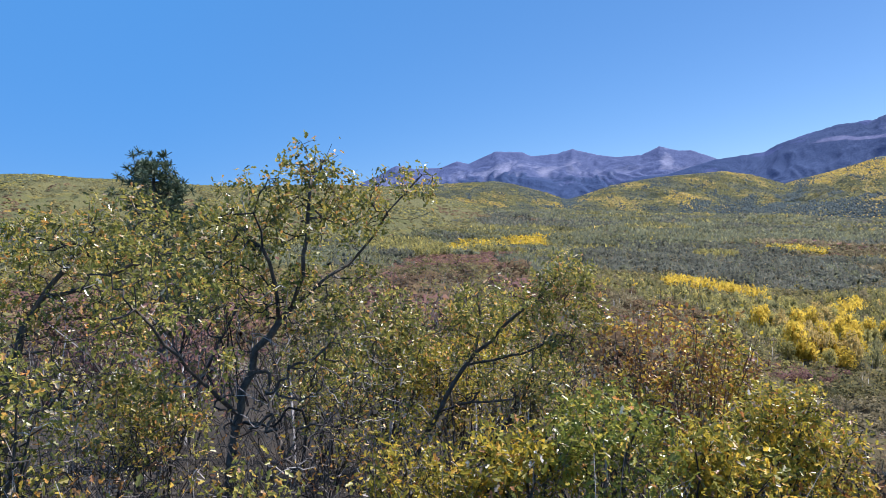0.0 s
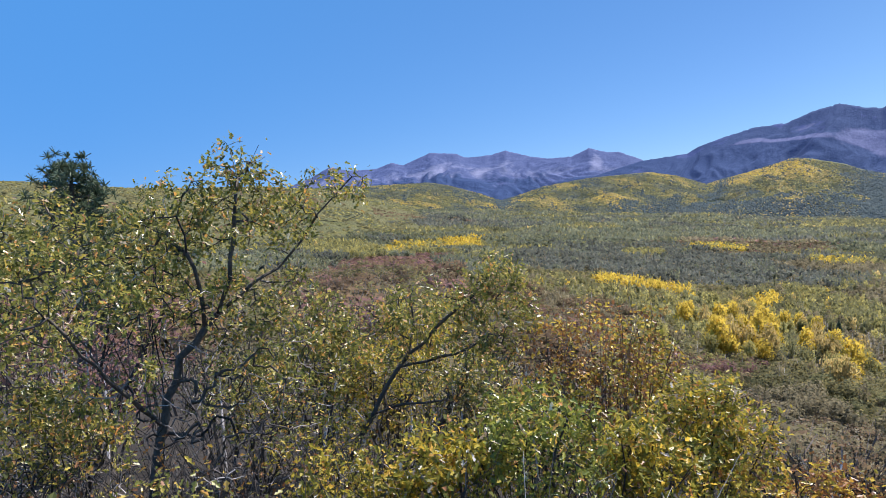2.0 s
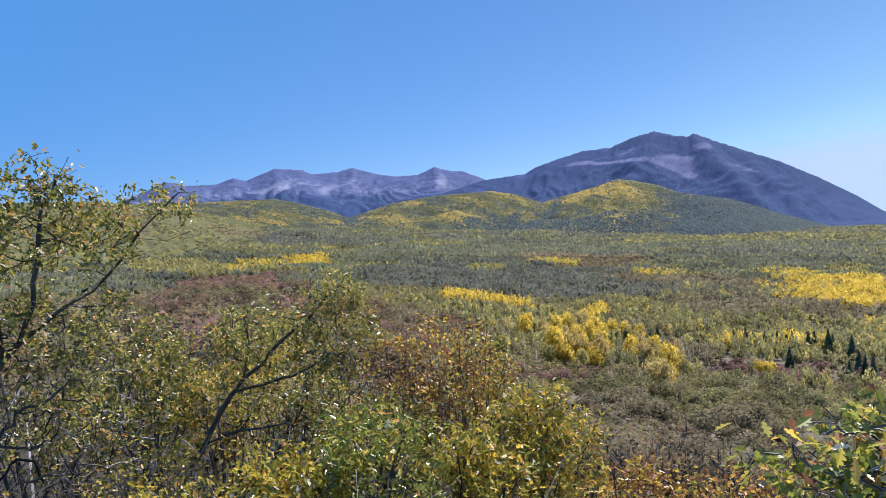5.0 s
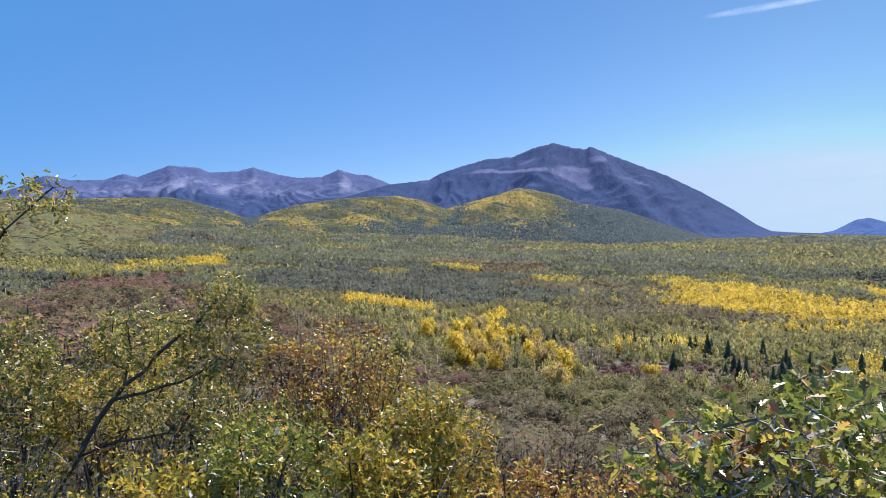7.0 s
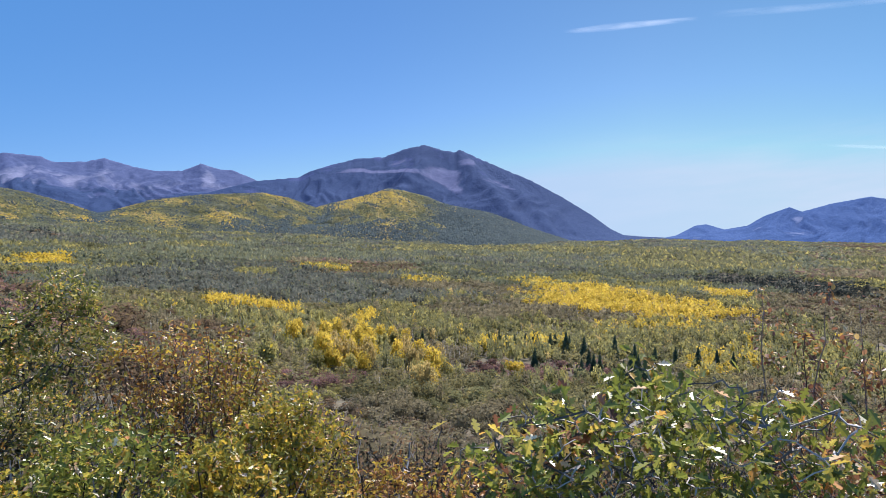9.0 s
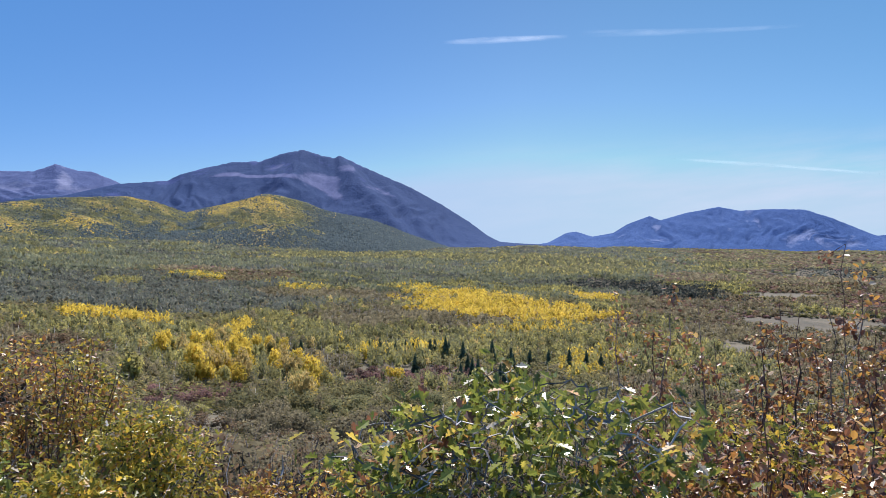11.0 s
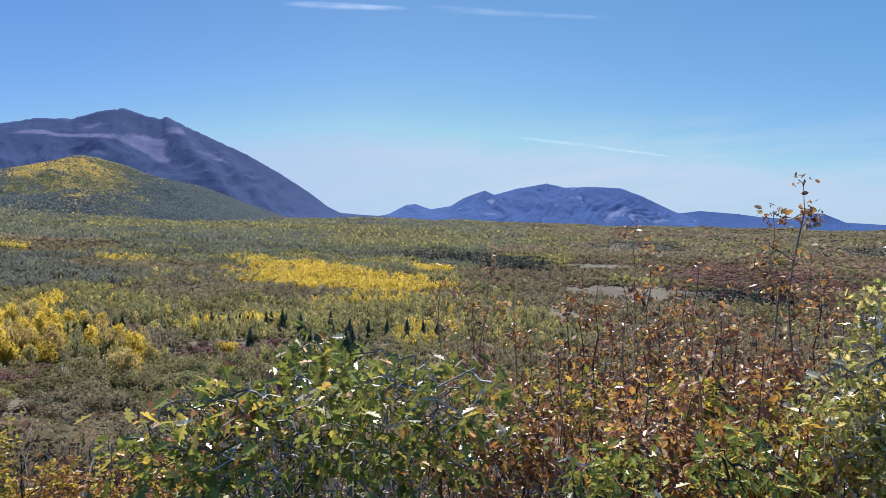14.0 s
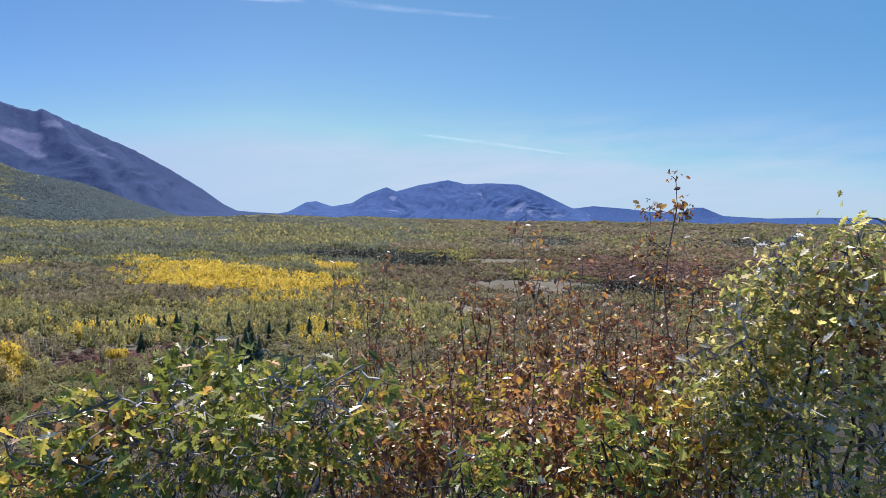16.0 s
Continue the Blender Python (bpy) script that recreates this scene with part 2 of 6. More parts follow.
def mountain_material(name, rock, wood, lawn):
    """Bare rock with scree streaks, dark woods where the cover attribute says so, and aspen or grass patches."""
    m = bpy.data.materials.new(name)
    m.use_nodes = True
    n, l = m.node_tree.nodes, m.node_tree.links
    b = n["Principled BSDF"]
    b.inputs["Roughness"].default_value, b.inputs["Specular IOR Level"].default_value = 0.95, 0.1
    pos = n.new("ShaderNodeNewGeometry").outputs["Position"]

    def noise_at(scale, detail):
        t = n.new("ShaderNodeTexNoise")
        t.inputs["Scale"].default_value, t.inputs["Detail"].default_value = scale, detail
        t.inputs["Roughness"].default_value = 0.7
        l.new(pos, t.inputs["Vector"])
        return t.outputs["Fac"]

    def ramp_of(src, stops):
        r = n.new("ShaderNodeValToRGB")
        for el, (p, c) in zip(r.color_ramp.elements, stops):
            el.position, el.color = p, (*c, 1)
        l.new(src, r.inputs[0])
        return r.outputs[0]

    def blend(fac, a, c):
        x = n.new("ShaderNodeMix")
        x.data_type = "RGBA"
        l.new(fac, x.inputs[0])
        l.new(a, x.inputs[6])
        l.new(c, x.inputs[7])
        return x.outputs[2]

    def cover(attribute, sharp, scale):
        a = n.new("ShaderNodeAttribute")
        a.attribute_name = attribute
        s = n.new("ShaderNodeMath")
        s.operation = "ADD"
        l.new(a.outputs["Fac"], s.inputs[0])
        l.new(noise_at(scale, 6), s.inputs[1])
        r = n.new("ShaderNodeMapRange")
        r.inputs["From Min"].default_value, r.inputs["From Max"].default_value = 1.0 - sharp, 1.0 + sharp
        l.new(s.outputs[0], r.inputs["Value"])
        return r.outputs[0]

    stone = ramp_of(noise_at(0.02, 10), [(0.35, rock[0]), (0.65, rock[1])])
    trees = ramp_of(noise_at(0.10, 4), [(0.35, wood[0]), (0.65, wood[1])])
    grass = ramp_of(noise_at(0.03, 8), [(0.35, lawn[0]), (0.65, lawn[1])])
    c = blend(cover("wooded", 0.06, 0.02), stone, trees)
    c = blend(cover("lawn", 0.22, 0.02), c, grass)
    l.new(c, b.inputs["Base Color"])
    bn = n.new("ShaderNodeBump")
    bn.inputs["Strength"].default_value, bn.inputs["Distance"].default_value = 0.6, 12
    l.new(noise_at(0.06, 8), bn.inputs["Height"])
    l.new(bn.outputs[0], b.inputs["Normal"])
    return m


# ---- ground shape, by bearing (degrees) and range (metres) from the pivot ----


def lattice(ix, iy):
    h = (ix.astype(np.int64) * 374761393 + iy.astype(np.int64) * 668265263) & 0xFFFFFFFF
    h = ((h ^ (h >> 13)) * 1274126177) & 0xFFFFFFFF
    return ((h ^ (h >> 16)) & 0xFFFF) / 32767.5 - 1


def wave(x, y):
    """Smooth value noise, -1 to 1, on arrays."""
    x, y = np.asarray(x, float), np.asarray(y, float)
    ix, iy = np.floor(x), np.floor(y)
    u, v = x - ix, y - iy
    u, v = u * u * (3 - 2 * u), v * v * (3 - 2 * v)
    a, b, c, d = lattice(ix, iy), lattice(ix + 1, iy), lattice(ix, iy + 1), lattice(ix + 1, iy + 1)
    return (a * (1 - u) + b * u) * (1 - v) + (c * (1 - u) + d * u) * v


def rough(x, y, octaves=4):
    return sum(wave(x * 2 ** k + 17 * k, y * 2 ** k - 9 * k) / 2 ** k for k in range(octaves))


RANGES = np.array([0, 5, 15, 40, 90, 150, 300, 600, 1000, 1600, 2200, 2900, 5000])
SLOPES = {
    -75: (0, -0.5, -1.8, -5, -8, -10, -12, -5, 8, 30, 50, 60, 60),
    -40: (0, -0.6, -2.4, -6, -9, -12, -22, -32, -28, 0, 40, 70, 90),
    -33: (0, -0.7, -2.6, -6.5, -9, -11, -20, -36, -40, -12, 25, 55, 75),
    -25: (0, -0.8, -3, -8, -13.5, -20, -36, -48, -46, -25, 10, 40, 60),
    -12: (0, -1.1, -4.0, -12, -25, -35, -52, -60, -62, -45, -25, -20, -20),
    5: (0, -1.1, -4.2, -15, -30, -42, -64, -72, -76, -72, -62, -66, -70),
    20: (0, -1.1, -4.2, -15, -30, -43, -66, -74, -78, -74, -64, -54, -90),
    40: (0, -0.8, -2.5, -12, -28, -42, -66, -80, -85, -82, -78, -70, -110),
    60: (0, -0.5, -1.8, -9, -22, -36, -62, -85, -85, -74, -64, -62, -105),
    80: (0, -0.4, -1.2, -6, -16, -28, -50, -70, -70, -62, -56, -50, -90),
    180: (0, 0.1, 0.3, 0.5, -1, -3, -8, -15, -20, -20, -20, -20, -20),
    285: (0, -0.5, -1.8, -5, -8, -10, -12, -5, 8, 30, 50, 60, 60),
}
BEARINGS = np.array(sorted(SLOPES))
TABLE = np.array([SLOPES[b] for b in sorted(SLOPES)], float)


def ground_z(az, r):
    az, r = np.broadcast_arrays(np.asarray(az, float), np.asarray(r, float))
    az = np.where(az < -75, az + 360, az)
    i = np.clip(np.searchsorted(BEARINGS, az) - 1, 0, len(BEARINGS) - 2)
    u = (az - BEARINGS[i]) / (BEARINGS[i + 1] - BEARINGS[i])
    u = u * u * (3 - 2 * u)
    lr, lt = np.log(r + 6), np.log(RANGES + 6.0)
    j = np.clip(np.searchsorted(RANGES, r) - 1, 0, len(RANGES) - 2)
    v = np.clip((lr - lt[j]) / (lt[j + 1] - lt[j]), 0, 1)
    z = (TABLE[i, j] * (1 - u) + TABLE[i + 1, j] * u) * (1 - v) + (TABLE[i, j + 1] * (1 - u) + TABLE[i + 1, j + 1] * u) * v
    x, y = r * np.sin(np.radians(az)), r * np.cos(np.radians(az))
    z = z + rough(x / 3, y / 3, 2) * 0.05 + np.clip((r - 20) / 200, 0, 1) * rough(x / 60, y / 60, 3) * 1.2
    return z + np.clip((r - 300) / 1500, 0, 1) * rough(x / 300 + 5, y / 300, 3) * 11


def place(az, r, el=None):
    """World place at a bearing and range; on the ground, or at an elevation angle seen from the eye."""
    a = math.radians(az)
    z = float(ground_z(az, r)) if el is None else EYE_Z + (r - ARM) * math.tan(math.radians(el))
    return Vector((r * math.sin(a), r * math.cos(a), z))


def mesh_from(name, verts, faces, mats, index=None, smooth=False, normals=None):
    """A mesh from arrays; faces is an (n, k) array or a list of such arrays."""
    faces = [f for f in (faces if isinstance(faces, list) else [faces]) if len(f)]
    me = bpy.data.meshes.new(name)
    verts = np.asarray(verts, np.float32).reshape(-1, 3)
    me.vertices.add(len(verts))
    me.vertices.foreach_set("co", verts.ravel())
    sizes = np.concatenate([np.full(len(f), f.shape[1]) for f in faces])
    me.loops.add(int(sizes.sum()))
    me.loops.foreach_set("vertex_index", np.concatenate([f.ravel() for f in faces]).astype(np.int32))
    me.polygons.add(len(sizes))
    me.polygons.foreach_set("loop_start", np.concatenate([[0], np.cumsum(sizes)[:-1]]).astype(np.int32))
    if index is not None:
        me.polygons.foreach_set("material_index", np.asarray(index, np.int32))
    me.polygons.foreach_set("use_smooth", np.full(len(sizes), smooth))
    for m in mats if isinstance(mats, (list, tuple)) else [mats]:
        me.materials.append(m)
    me.update()
    me.validate()
    if normals is not None:
        me.attributes.new("custom_normal", "FLOAT_VECTOR", "POINT").data.foreach_set("vector", np.asarray(normals, np.float32).ravel())
    return me


def part(name, me, parent, label=""):
    ob = new(name, me)
    ob.parent = parent
    return tagged(ob, label)


def grid_faces(rows, cols, close=False):
    i = np.arange(rows - 1)[:, None] * cols
    j = np.arange(cols if close else cols - 1)[None, :]
    k = (j + 1) % cols
    return np.stack([i + j, i + k, i + cols + k, i + cols + j], -1).reshape(-1, 4)


def polar(az, r, z):
    return np.stack([r * np.sin(np.radians(az)), r * np.cos(np.radians(az)), z], -1)


# the ground: one sheet to the horizon
g_az = np.concatenate([np.arange(-78, 78, 0.75), np.arange(78, 282, 4)])
g_r = np.concatenate([np.linspace(0.02, 20, 50), np.geomspace(20.8, 4900, 165)])
GA, GR = np.meshgrid(g_az, g_r)
ground = tagged(new("ground", mesh_from("ground", polar(GA, GR, ground_z(GA, GR)), grid_faces(len(g_r), len(g_az), True), [SHADED_SOIL, COVER], index=np.repeat((g_r[:-1] > 30).astype(int), len(g_az)), smooth=True)),
                "brown soil and dry grass under brush, falling into a wide valley", "ground", kind="structure")


# ---- mountains ----


def ridge(name, label, crest, far, foot, back, seed, mat, relief, wooded, lawn, gullies=70.0, step=0.15, bend=1.25, category="mountain", spurs=None):
    """A mountain with the crest line [(bearing, angle of height), ...] at range far, rising from range foot."""
    b0, b1 = crest[0][0], crest[-1][0]
    az = np.arange(b0 - 1.5, b1 + 1.5, step)
    top = np.interp(az, [c[0] for c in crest], [c[1] for c in crest])
    s = np.concatenate([np.linspace(0, 1, 64), 1 + np.linspace(0, 1, 8)[1:]])
    A, S = np.meshgrid(az, s)
    front = np.clip(S, 0, 1)
    wob = far + 140 * wave(A / 5 + seed, A * 0 + seed)
    r = np.where(S <= 1, foot + (wob - foot) * front, wob + (S - 1) * (back - far))
    low = ground_z(A, foot) - 12
    pad = int(2.5 / step)
    bell = np.exp(-np.linspace(-2, 2, 2 * pad + 1) ** 2)
    even_top = np.convolve(np.pad(top, pad, mode="edge"), bell / bell.sum(), "valid")
    sharp_top = front ** 5
    high = EYE_Z + wob * np.tan(np.radians(top[None] * sharp_top + np.minimum(even_top, top + 0.4)[None] * (1 - sharp_top)))
    shape = front ** bend
    z = np.where(S <= 1, low + (high - low) * shape, high - (S - 1) * np.maximum(high - low, 60) * 0.9)
    x, y = r * np.sin(np.radians(A)), r * np.cos(np.radians(A))
    side = np.radians(A) * far / gullies
    g1 = 1 - np.abs(rough(side + 1.6 * rough(x / 420 + seed, y / 420, 3), r / 420 + seed, 4))
    g2 = rough(x / 120 + seed, y / 120, 4)
    fade = np.sin(np.pi * np.clip(front, 0, 1)) ** 0.8 * (S <= 1)
    span = np.maximum(high - low, 20)
    z = z + fade * span * relief * ((g1 - 0.6) * 0.8 + g2 * 0.25) + (S <= 1.0) * np.minimum(front * 4, 1) * (wave(A * 6, A * 0 + seed)) * span * 0.006 * front ** 6
    if spurs is not None:
        z = z + fade * span * spurs(A, front)
    ends = np.clip(np.minimum(A - az[0], az[-1] - A) / 1.5, 0, 1)
    z = (low - 30) * (1 - ends) + z * ends
    me = mesh_from(name, polar(A, r, z), grid_faces(len(s), len(az)), mat, smooth=True)
    for key, fn in (("wooded", wooded), ("lawn", lawn)):
        me.attributes.new(key, "FLOAT", "POINT").data.foreach_set("value", np.asarray(fn(A, front, g1, g2, np.degrees(np.arctan2(z - EYE_Z, r))) + 0 * A, np.float32).ravel())
    ob = tagged(new(name, me), label, category, kind="structure")
    return ob, (A, S, r, z, g1, g2)


# Rock, scree and woods carry distance haze as blue in their base colours.
HAZED_ROCK = ((0.050, 0.074, 0.185), (0.074, 0.098, 0.225))
HAZED_SCREE = ((0.105, 0.120, 0.23), (0.15, 0.165, 0.285))
HAZED_WOOD = ((0.028, 0.054, 0.130), (0.042, 0.070, 0.160))
MAT_EAST = mountain_material("east_range_hazed_rock", ((0.062, 0.085, 0.185), (0.092, 0.118, 0.235)), HAZED_WOOD, ((0.155, 0.175, 0.29), (0.22, 0.235, 0.35)))
MAT_MAIN = mountain_material("main_mountain_hazed_rock", HAZED_ROCK, HAZED_WOOD, HAZED_SCREE)
# The west massif and far hills are bluest: more haze in the colour.
MAT_WEST = mountain_material("west_range_hazed_rock", ((0.042, 0.090, 0.235), (0.065, 0.118, 0.27)), ((0.032, 0.075, 0.20), (0.045, 0.092, 0.23)), ((0.12, 0.165, 0.31), (0.18, 0.215, 0.35)))
MAT_BRUSH = mountain_material("brush_hill_cover", ((0.13, 0.105, 0.09), (0.19, 0.145, 0.115)), ((0.06, 0.075, 0.07), (0.09, 0.105, 0.08)), ((0.20, 0.12, 0.095), (0.26, 0.16, 0.11)))
MAT_HILL = mountain_material("grassy_hill_cover", ((0.105, 0.105, 0.050), (0.15, 0.14, 0.060)), ((0.07, 0.09, 0.040), (0.10, 0.11, 0.045)), ((0.19, 0.155, 0.050), (0.26, 0.20, 0.055)))
# Foothill ground colours are lifted, the woods blued, to imitate haze.
MAT_FOOT = mountain_material("hazed_foothill_cover", ((0.12, 0.135, 0.085), (0.16, 0.17, 0.095)), ((0.06, 0.085, 0.095), (0.08, 0.10, 0.105)), ((0.26, 0.225, 0.10), (0.36, 0.30, 0.12)))

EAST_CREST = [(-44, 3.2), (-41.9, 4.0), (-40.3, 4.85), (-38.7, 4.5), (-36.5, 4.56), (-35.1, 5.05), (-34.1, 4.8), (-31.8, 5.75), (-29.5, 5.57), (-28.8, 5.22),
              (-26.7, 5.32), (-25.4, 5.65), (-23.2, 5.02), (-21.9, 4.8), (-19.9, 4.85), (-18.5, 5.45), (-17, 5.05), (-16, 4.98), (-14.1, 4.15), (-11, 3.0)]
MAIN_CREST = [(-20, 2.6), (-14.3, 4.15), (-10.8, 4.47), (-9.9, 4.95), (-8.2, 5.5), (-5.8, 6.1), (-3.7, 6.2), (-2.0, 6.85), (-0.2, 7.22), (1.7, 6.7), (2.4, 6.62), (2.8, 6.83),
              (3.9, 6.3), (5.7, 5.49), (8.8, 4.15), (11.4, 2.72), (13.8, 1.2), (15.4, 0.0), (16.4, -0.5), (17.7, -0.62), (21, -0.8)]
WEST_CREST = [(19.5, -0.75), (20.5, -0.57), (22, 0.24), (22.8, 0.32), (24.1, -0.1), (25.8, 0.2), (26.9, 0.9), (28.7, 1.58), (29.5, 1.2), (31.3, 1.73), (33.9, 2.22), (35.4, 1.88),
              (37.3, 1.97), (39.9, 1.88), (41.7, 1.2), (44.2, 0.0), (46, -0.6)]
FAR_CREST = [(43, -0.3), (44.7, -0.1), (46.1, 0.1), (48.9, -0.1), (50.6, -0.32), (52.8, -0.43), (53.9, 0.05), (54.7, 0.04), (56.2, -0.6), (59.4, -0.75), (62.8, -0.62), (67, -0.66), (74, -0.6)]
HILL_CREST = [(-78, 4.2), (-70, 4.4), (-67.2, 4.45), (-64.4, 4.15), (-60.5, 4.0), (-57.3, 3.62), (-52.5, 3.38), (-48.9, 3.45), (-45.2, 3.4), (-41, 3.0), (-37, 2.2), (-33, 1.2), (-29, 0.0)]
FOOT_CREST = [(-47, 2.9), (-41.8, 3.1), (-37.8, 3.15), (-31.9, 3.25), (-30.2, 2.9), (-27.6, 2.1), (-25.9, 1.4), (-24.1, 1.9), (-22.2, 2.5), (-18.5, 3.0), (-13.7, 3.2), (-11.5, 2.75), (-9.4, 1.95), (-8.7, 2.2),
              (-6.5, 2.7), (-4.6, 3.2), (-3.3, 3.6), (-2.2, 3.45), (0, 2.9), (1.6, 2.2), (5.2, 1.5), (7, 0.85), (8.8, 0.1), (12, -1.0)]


def hump(x, at, half):
    return np.exp(-((x - at) / half) ** 2)


east, _ = ridge("mountain_range_east", "rocky mountain range with scree, haze painted as blue-grey colour", EAST_CREST, 4650, 3500, 4850, 3, MAT_EAST, 0.12,
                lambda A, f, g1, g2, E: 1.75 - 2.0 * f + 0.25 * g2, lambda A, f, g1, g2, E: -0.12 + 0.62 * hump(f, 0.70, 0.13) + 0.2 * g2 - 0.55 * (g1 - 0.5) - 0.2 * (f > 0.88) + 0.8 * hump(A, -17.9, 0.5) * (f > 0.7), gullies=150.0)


def scree(A, E):
    """Where pale scree lies on the main mountain: a band under the left shoulder, and a bowl with tongues below the summit."""
    band = hump(E, 5.0 + 0.03 * (A + 5) + 0.12 * wave(A * 1.1, A * 0), 0.16 + 0.07 * wave(A * 0.8 + 3, A * 0)) * np.clip((A + 8.5) / 3, 0, 1) * np.clip((-0.6 - A) / 1, 0, 1) + 0.7 * hump(E - 0.35 * (A + 2), 5.9, 0.25) * hump(A, -2.4, 1.0)
    bowl = 0.9 * hump(A, 1.4, 2.6) * hump(E, 4.75 - 0.10 * (A - 1), 0.7) + hump(A - 1.1 * (4.2 - E), 1.6, 0.8) * hump(E, 3.7, 0.9) + 0.7 * hump(A, 6.2, 2.0) * hump(E, 4.1 - 0.4 * (A - 5.6), 0.35) + 0.6 * hump(A, 3.6, 1.1) * hump(E, 5.7, 0.5)
    knobs = hump(A, -1.5, 0.6) * hump(E, 4.45, 0.35) + hump(A, 2.2, 0.5) * hump(E, 5.4, 0.25) + 0.8 * hump(A, 3.4, 0.4) * hump(E, 4.9, 0.5)
    return band + bowl - knobs


main, _ = ridge("mountain_main", "dark broad mountain with scree and conifer slopes, haze blue in its colour", MAIN_CREST, 4150, 3000, 4700, 11, MAT_MAIN, 0.075,
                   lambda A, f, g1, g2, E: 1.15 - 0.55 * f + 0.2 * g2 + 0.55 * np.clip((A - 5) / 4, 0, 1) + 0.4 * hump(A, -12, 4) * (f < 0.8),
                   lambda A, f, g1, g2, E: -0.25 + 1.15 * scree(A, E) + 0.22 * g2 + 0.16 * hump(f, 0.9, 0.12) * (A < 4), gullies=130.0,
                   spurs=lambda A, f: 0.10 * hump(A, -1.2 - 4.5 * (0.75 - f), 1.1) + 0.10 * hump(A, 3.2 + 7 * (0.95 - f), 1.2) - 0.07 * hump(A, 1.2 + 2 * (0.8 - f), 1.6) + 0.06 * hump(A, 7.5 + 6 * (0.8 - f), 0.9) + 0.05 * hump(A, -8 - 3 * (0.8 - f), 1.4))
west, _ = ridge("mountain_range_west", "mountain massif beyond the valley, haze painted as blue colour", WEST_CREST, 4650, 3900, 4880, 23, MAT_WEST, 0.13,
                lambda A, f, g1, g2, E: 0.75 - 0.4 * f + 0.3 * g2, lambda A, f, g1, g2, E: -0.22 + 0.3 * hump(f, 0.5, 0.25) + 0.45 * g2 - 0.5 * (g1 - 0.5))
far_hills, _ = ridge("far_hills", "low hills on the horizon, haze painted as blue colour", FAR_CREST, 4800, 4300, 4890, 31, MAT_WEST, 0.08,
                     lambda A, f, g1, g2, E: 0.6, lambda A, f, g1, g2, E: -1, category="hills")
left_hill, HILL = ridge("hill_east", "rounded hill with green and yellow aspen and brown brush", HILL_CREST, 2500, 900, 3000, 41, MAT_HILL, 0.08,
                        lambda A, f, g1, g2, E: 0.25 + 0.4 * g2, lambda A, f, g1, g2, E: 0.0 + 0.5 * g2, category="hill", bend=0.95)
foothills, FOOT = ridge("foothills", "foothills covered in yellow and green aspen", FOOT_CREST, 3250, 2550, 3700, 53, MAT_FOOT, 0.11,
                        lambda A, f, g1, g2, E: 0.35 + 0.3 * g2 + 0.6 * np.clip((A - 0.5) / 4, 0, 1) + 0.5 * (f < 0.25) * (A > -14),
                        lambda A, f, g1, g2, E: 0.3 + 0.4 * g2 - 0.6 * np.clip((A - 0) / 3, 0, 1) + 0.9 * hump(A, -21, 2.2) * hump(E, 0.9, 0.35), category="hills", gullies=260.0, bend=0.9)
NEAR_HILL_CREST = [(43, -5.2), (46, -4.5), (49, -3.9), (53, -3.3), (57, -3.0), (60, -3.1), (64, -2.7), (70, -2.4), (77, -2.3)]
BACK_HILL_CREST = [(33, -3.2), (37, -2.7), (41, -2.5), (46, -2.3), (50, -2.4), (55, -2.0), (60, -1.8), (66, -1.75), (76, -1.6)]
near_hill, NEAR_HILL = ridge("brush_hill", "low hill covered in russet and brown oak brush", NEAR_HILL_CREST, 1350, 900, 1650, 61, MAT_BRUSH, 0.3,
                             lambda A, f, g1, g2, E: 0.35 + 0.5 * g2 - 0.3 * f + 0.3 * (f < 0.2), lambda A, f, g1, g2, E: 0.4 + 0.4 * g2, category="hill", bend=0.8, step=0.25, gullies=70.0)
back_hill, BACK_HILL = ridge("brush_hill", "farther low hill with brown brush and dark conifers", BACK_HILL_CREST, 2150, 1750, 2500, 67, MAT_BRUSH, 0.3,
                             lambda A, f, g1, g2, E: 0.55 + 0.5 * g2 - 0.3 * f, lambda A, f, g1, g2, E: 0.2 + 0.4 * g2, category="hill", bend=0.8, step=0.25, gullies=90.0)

# ---- plant building ----


def leaf_shape(half, fold):
    """A folded leaf along x from 0 to 1, mirrored about its midrib: vertices and two faces."""
    n = len(half)
    v = [(x, y, abs(y) * fold) for x, y in half] + [(x, -y, abs(y) * fold) for x, y in half[1:-1]]
    top = list(range(n))
    low = [0] + list(range(n, 2 * n - 2)) + [n - 1]
    return np.array(v), [np.array([top[::-1]]), np.array([low])]


LOBED = leaf_shape([(0, 0), (0.14, 0.03), (0.22, 0.14), (0.30, 0.14), (0.34, 0.06), (0.42, 0.20), (0.51, 0.27), (0.57, 0.22), (0.58, 0.09), (0.68, 0.19), (0.77, 0.22), (0.82, 0.16), (0.83, 0.07), (0.93, 0.08), (1, 0)], 0.35)
LOBED_SMALL = leaf_shape([(0, 0), (0.3, 0.22), (0.45, 0.09), (0.68, 0.28), (1, 0)], 0.4)
OVAL = leaf_shape([(0, 0), (0.3, 0.25), (0.7, 0.26), (1, 0)], 0.3)
BLADE = leaf_shape([(0, 0), (0.5, 0.3), (1, 0)], 0.3)


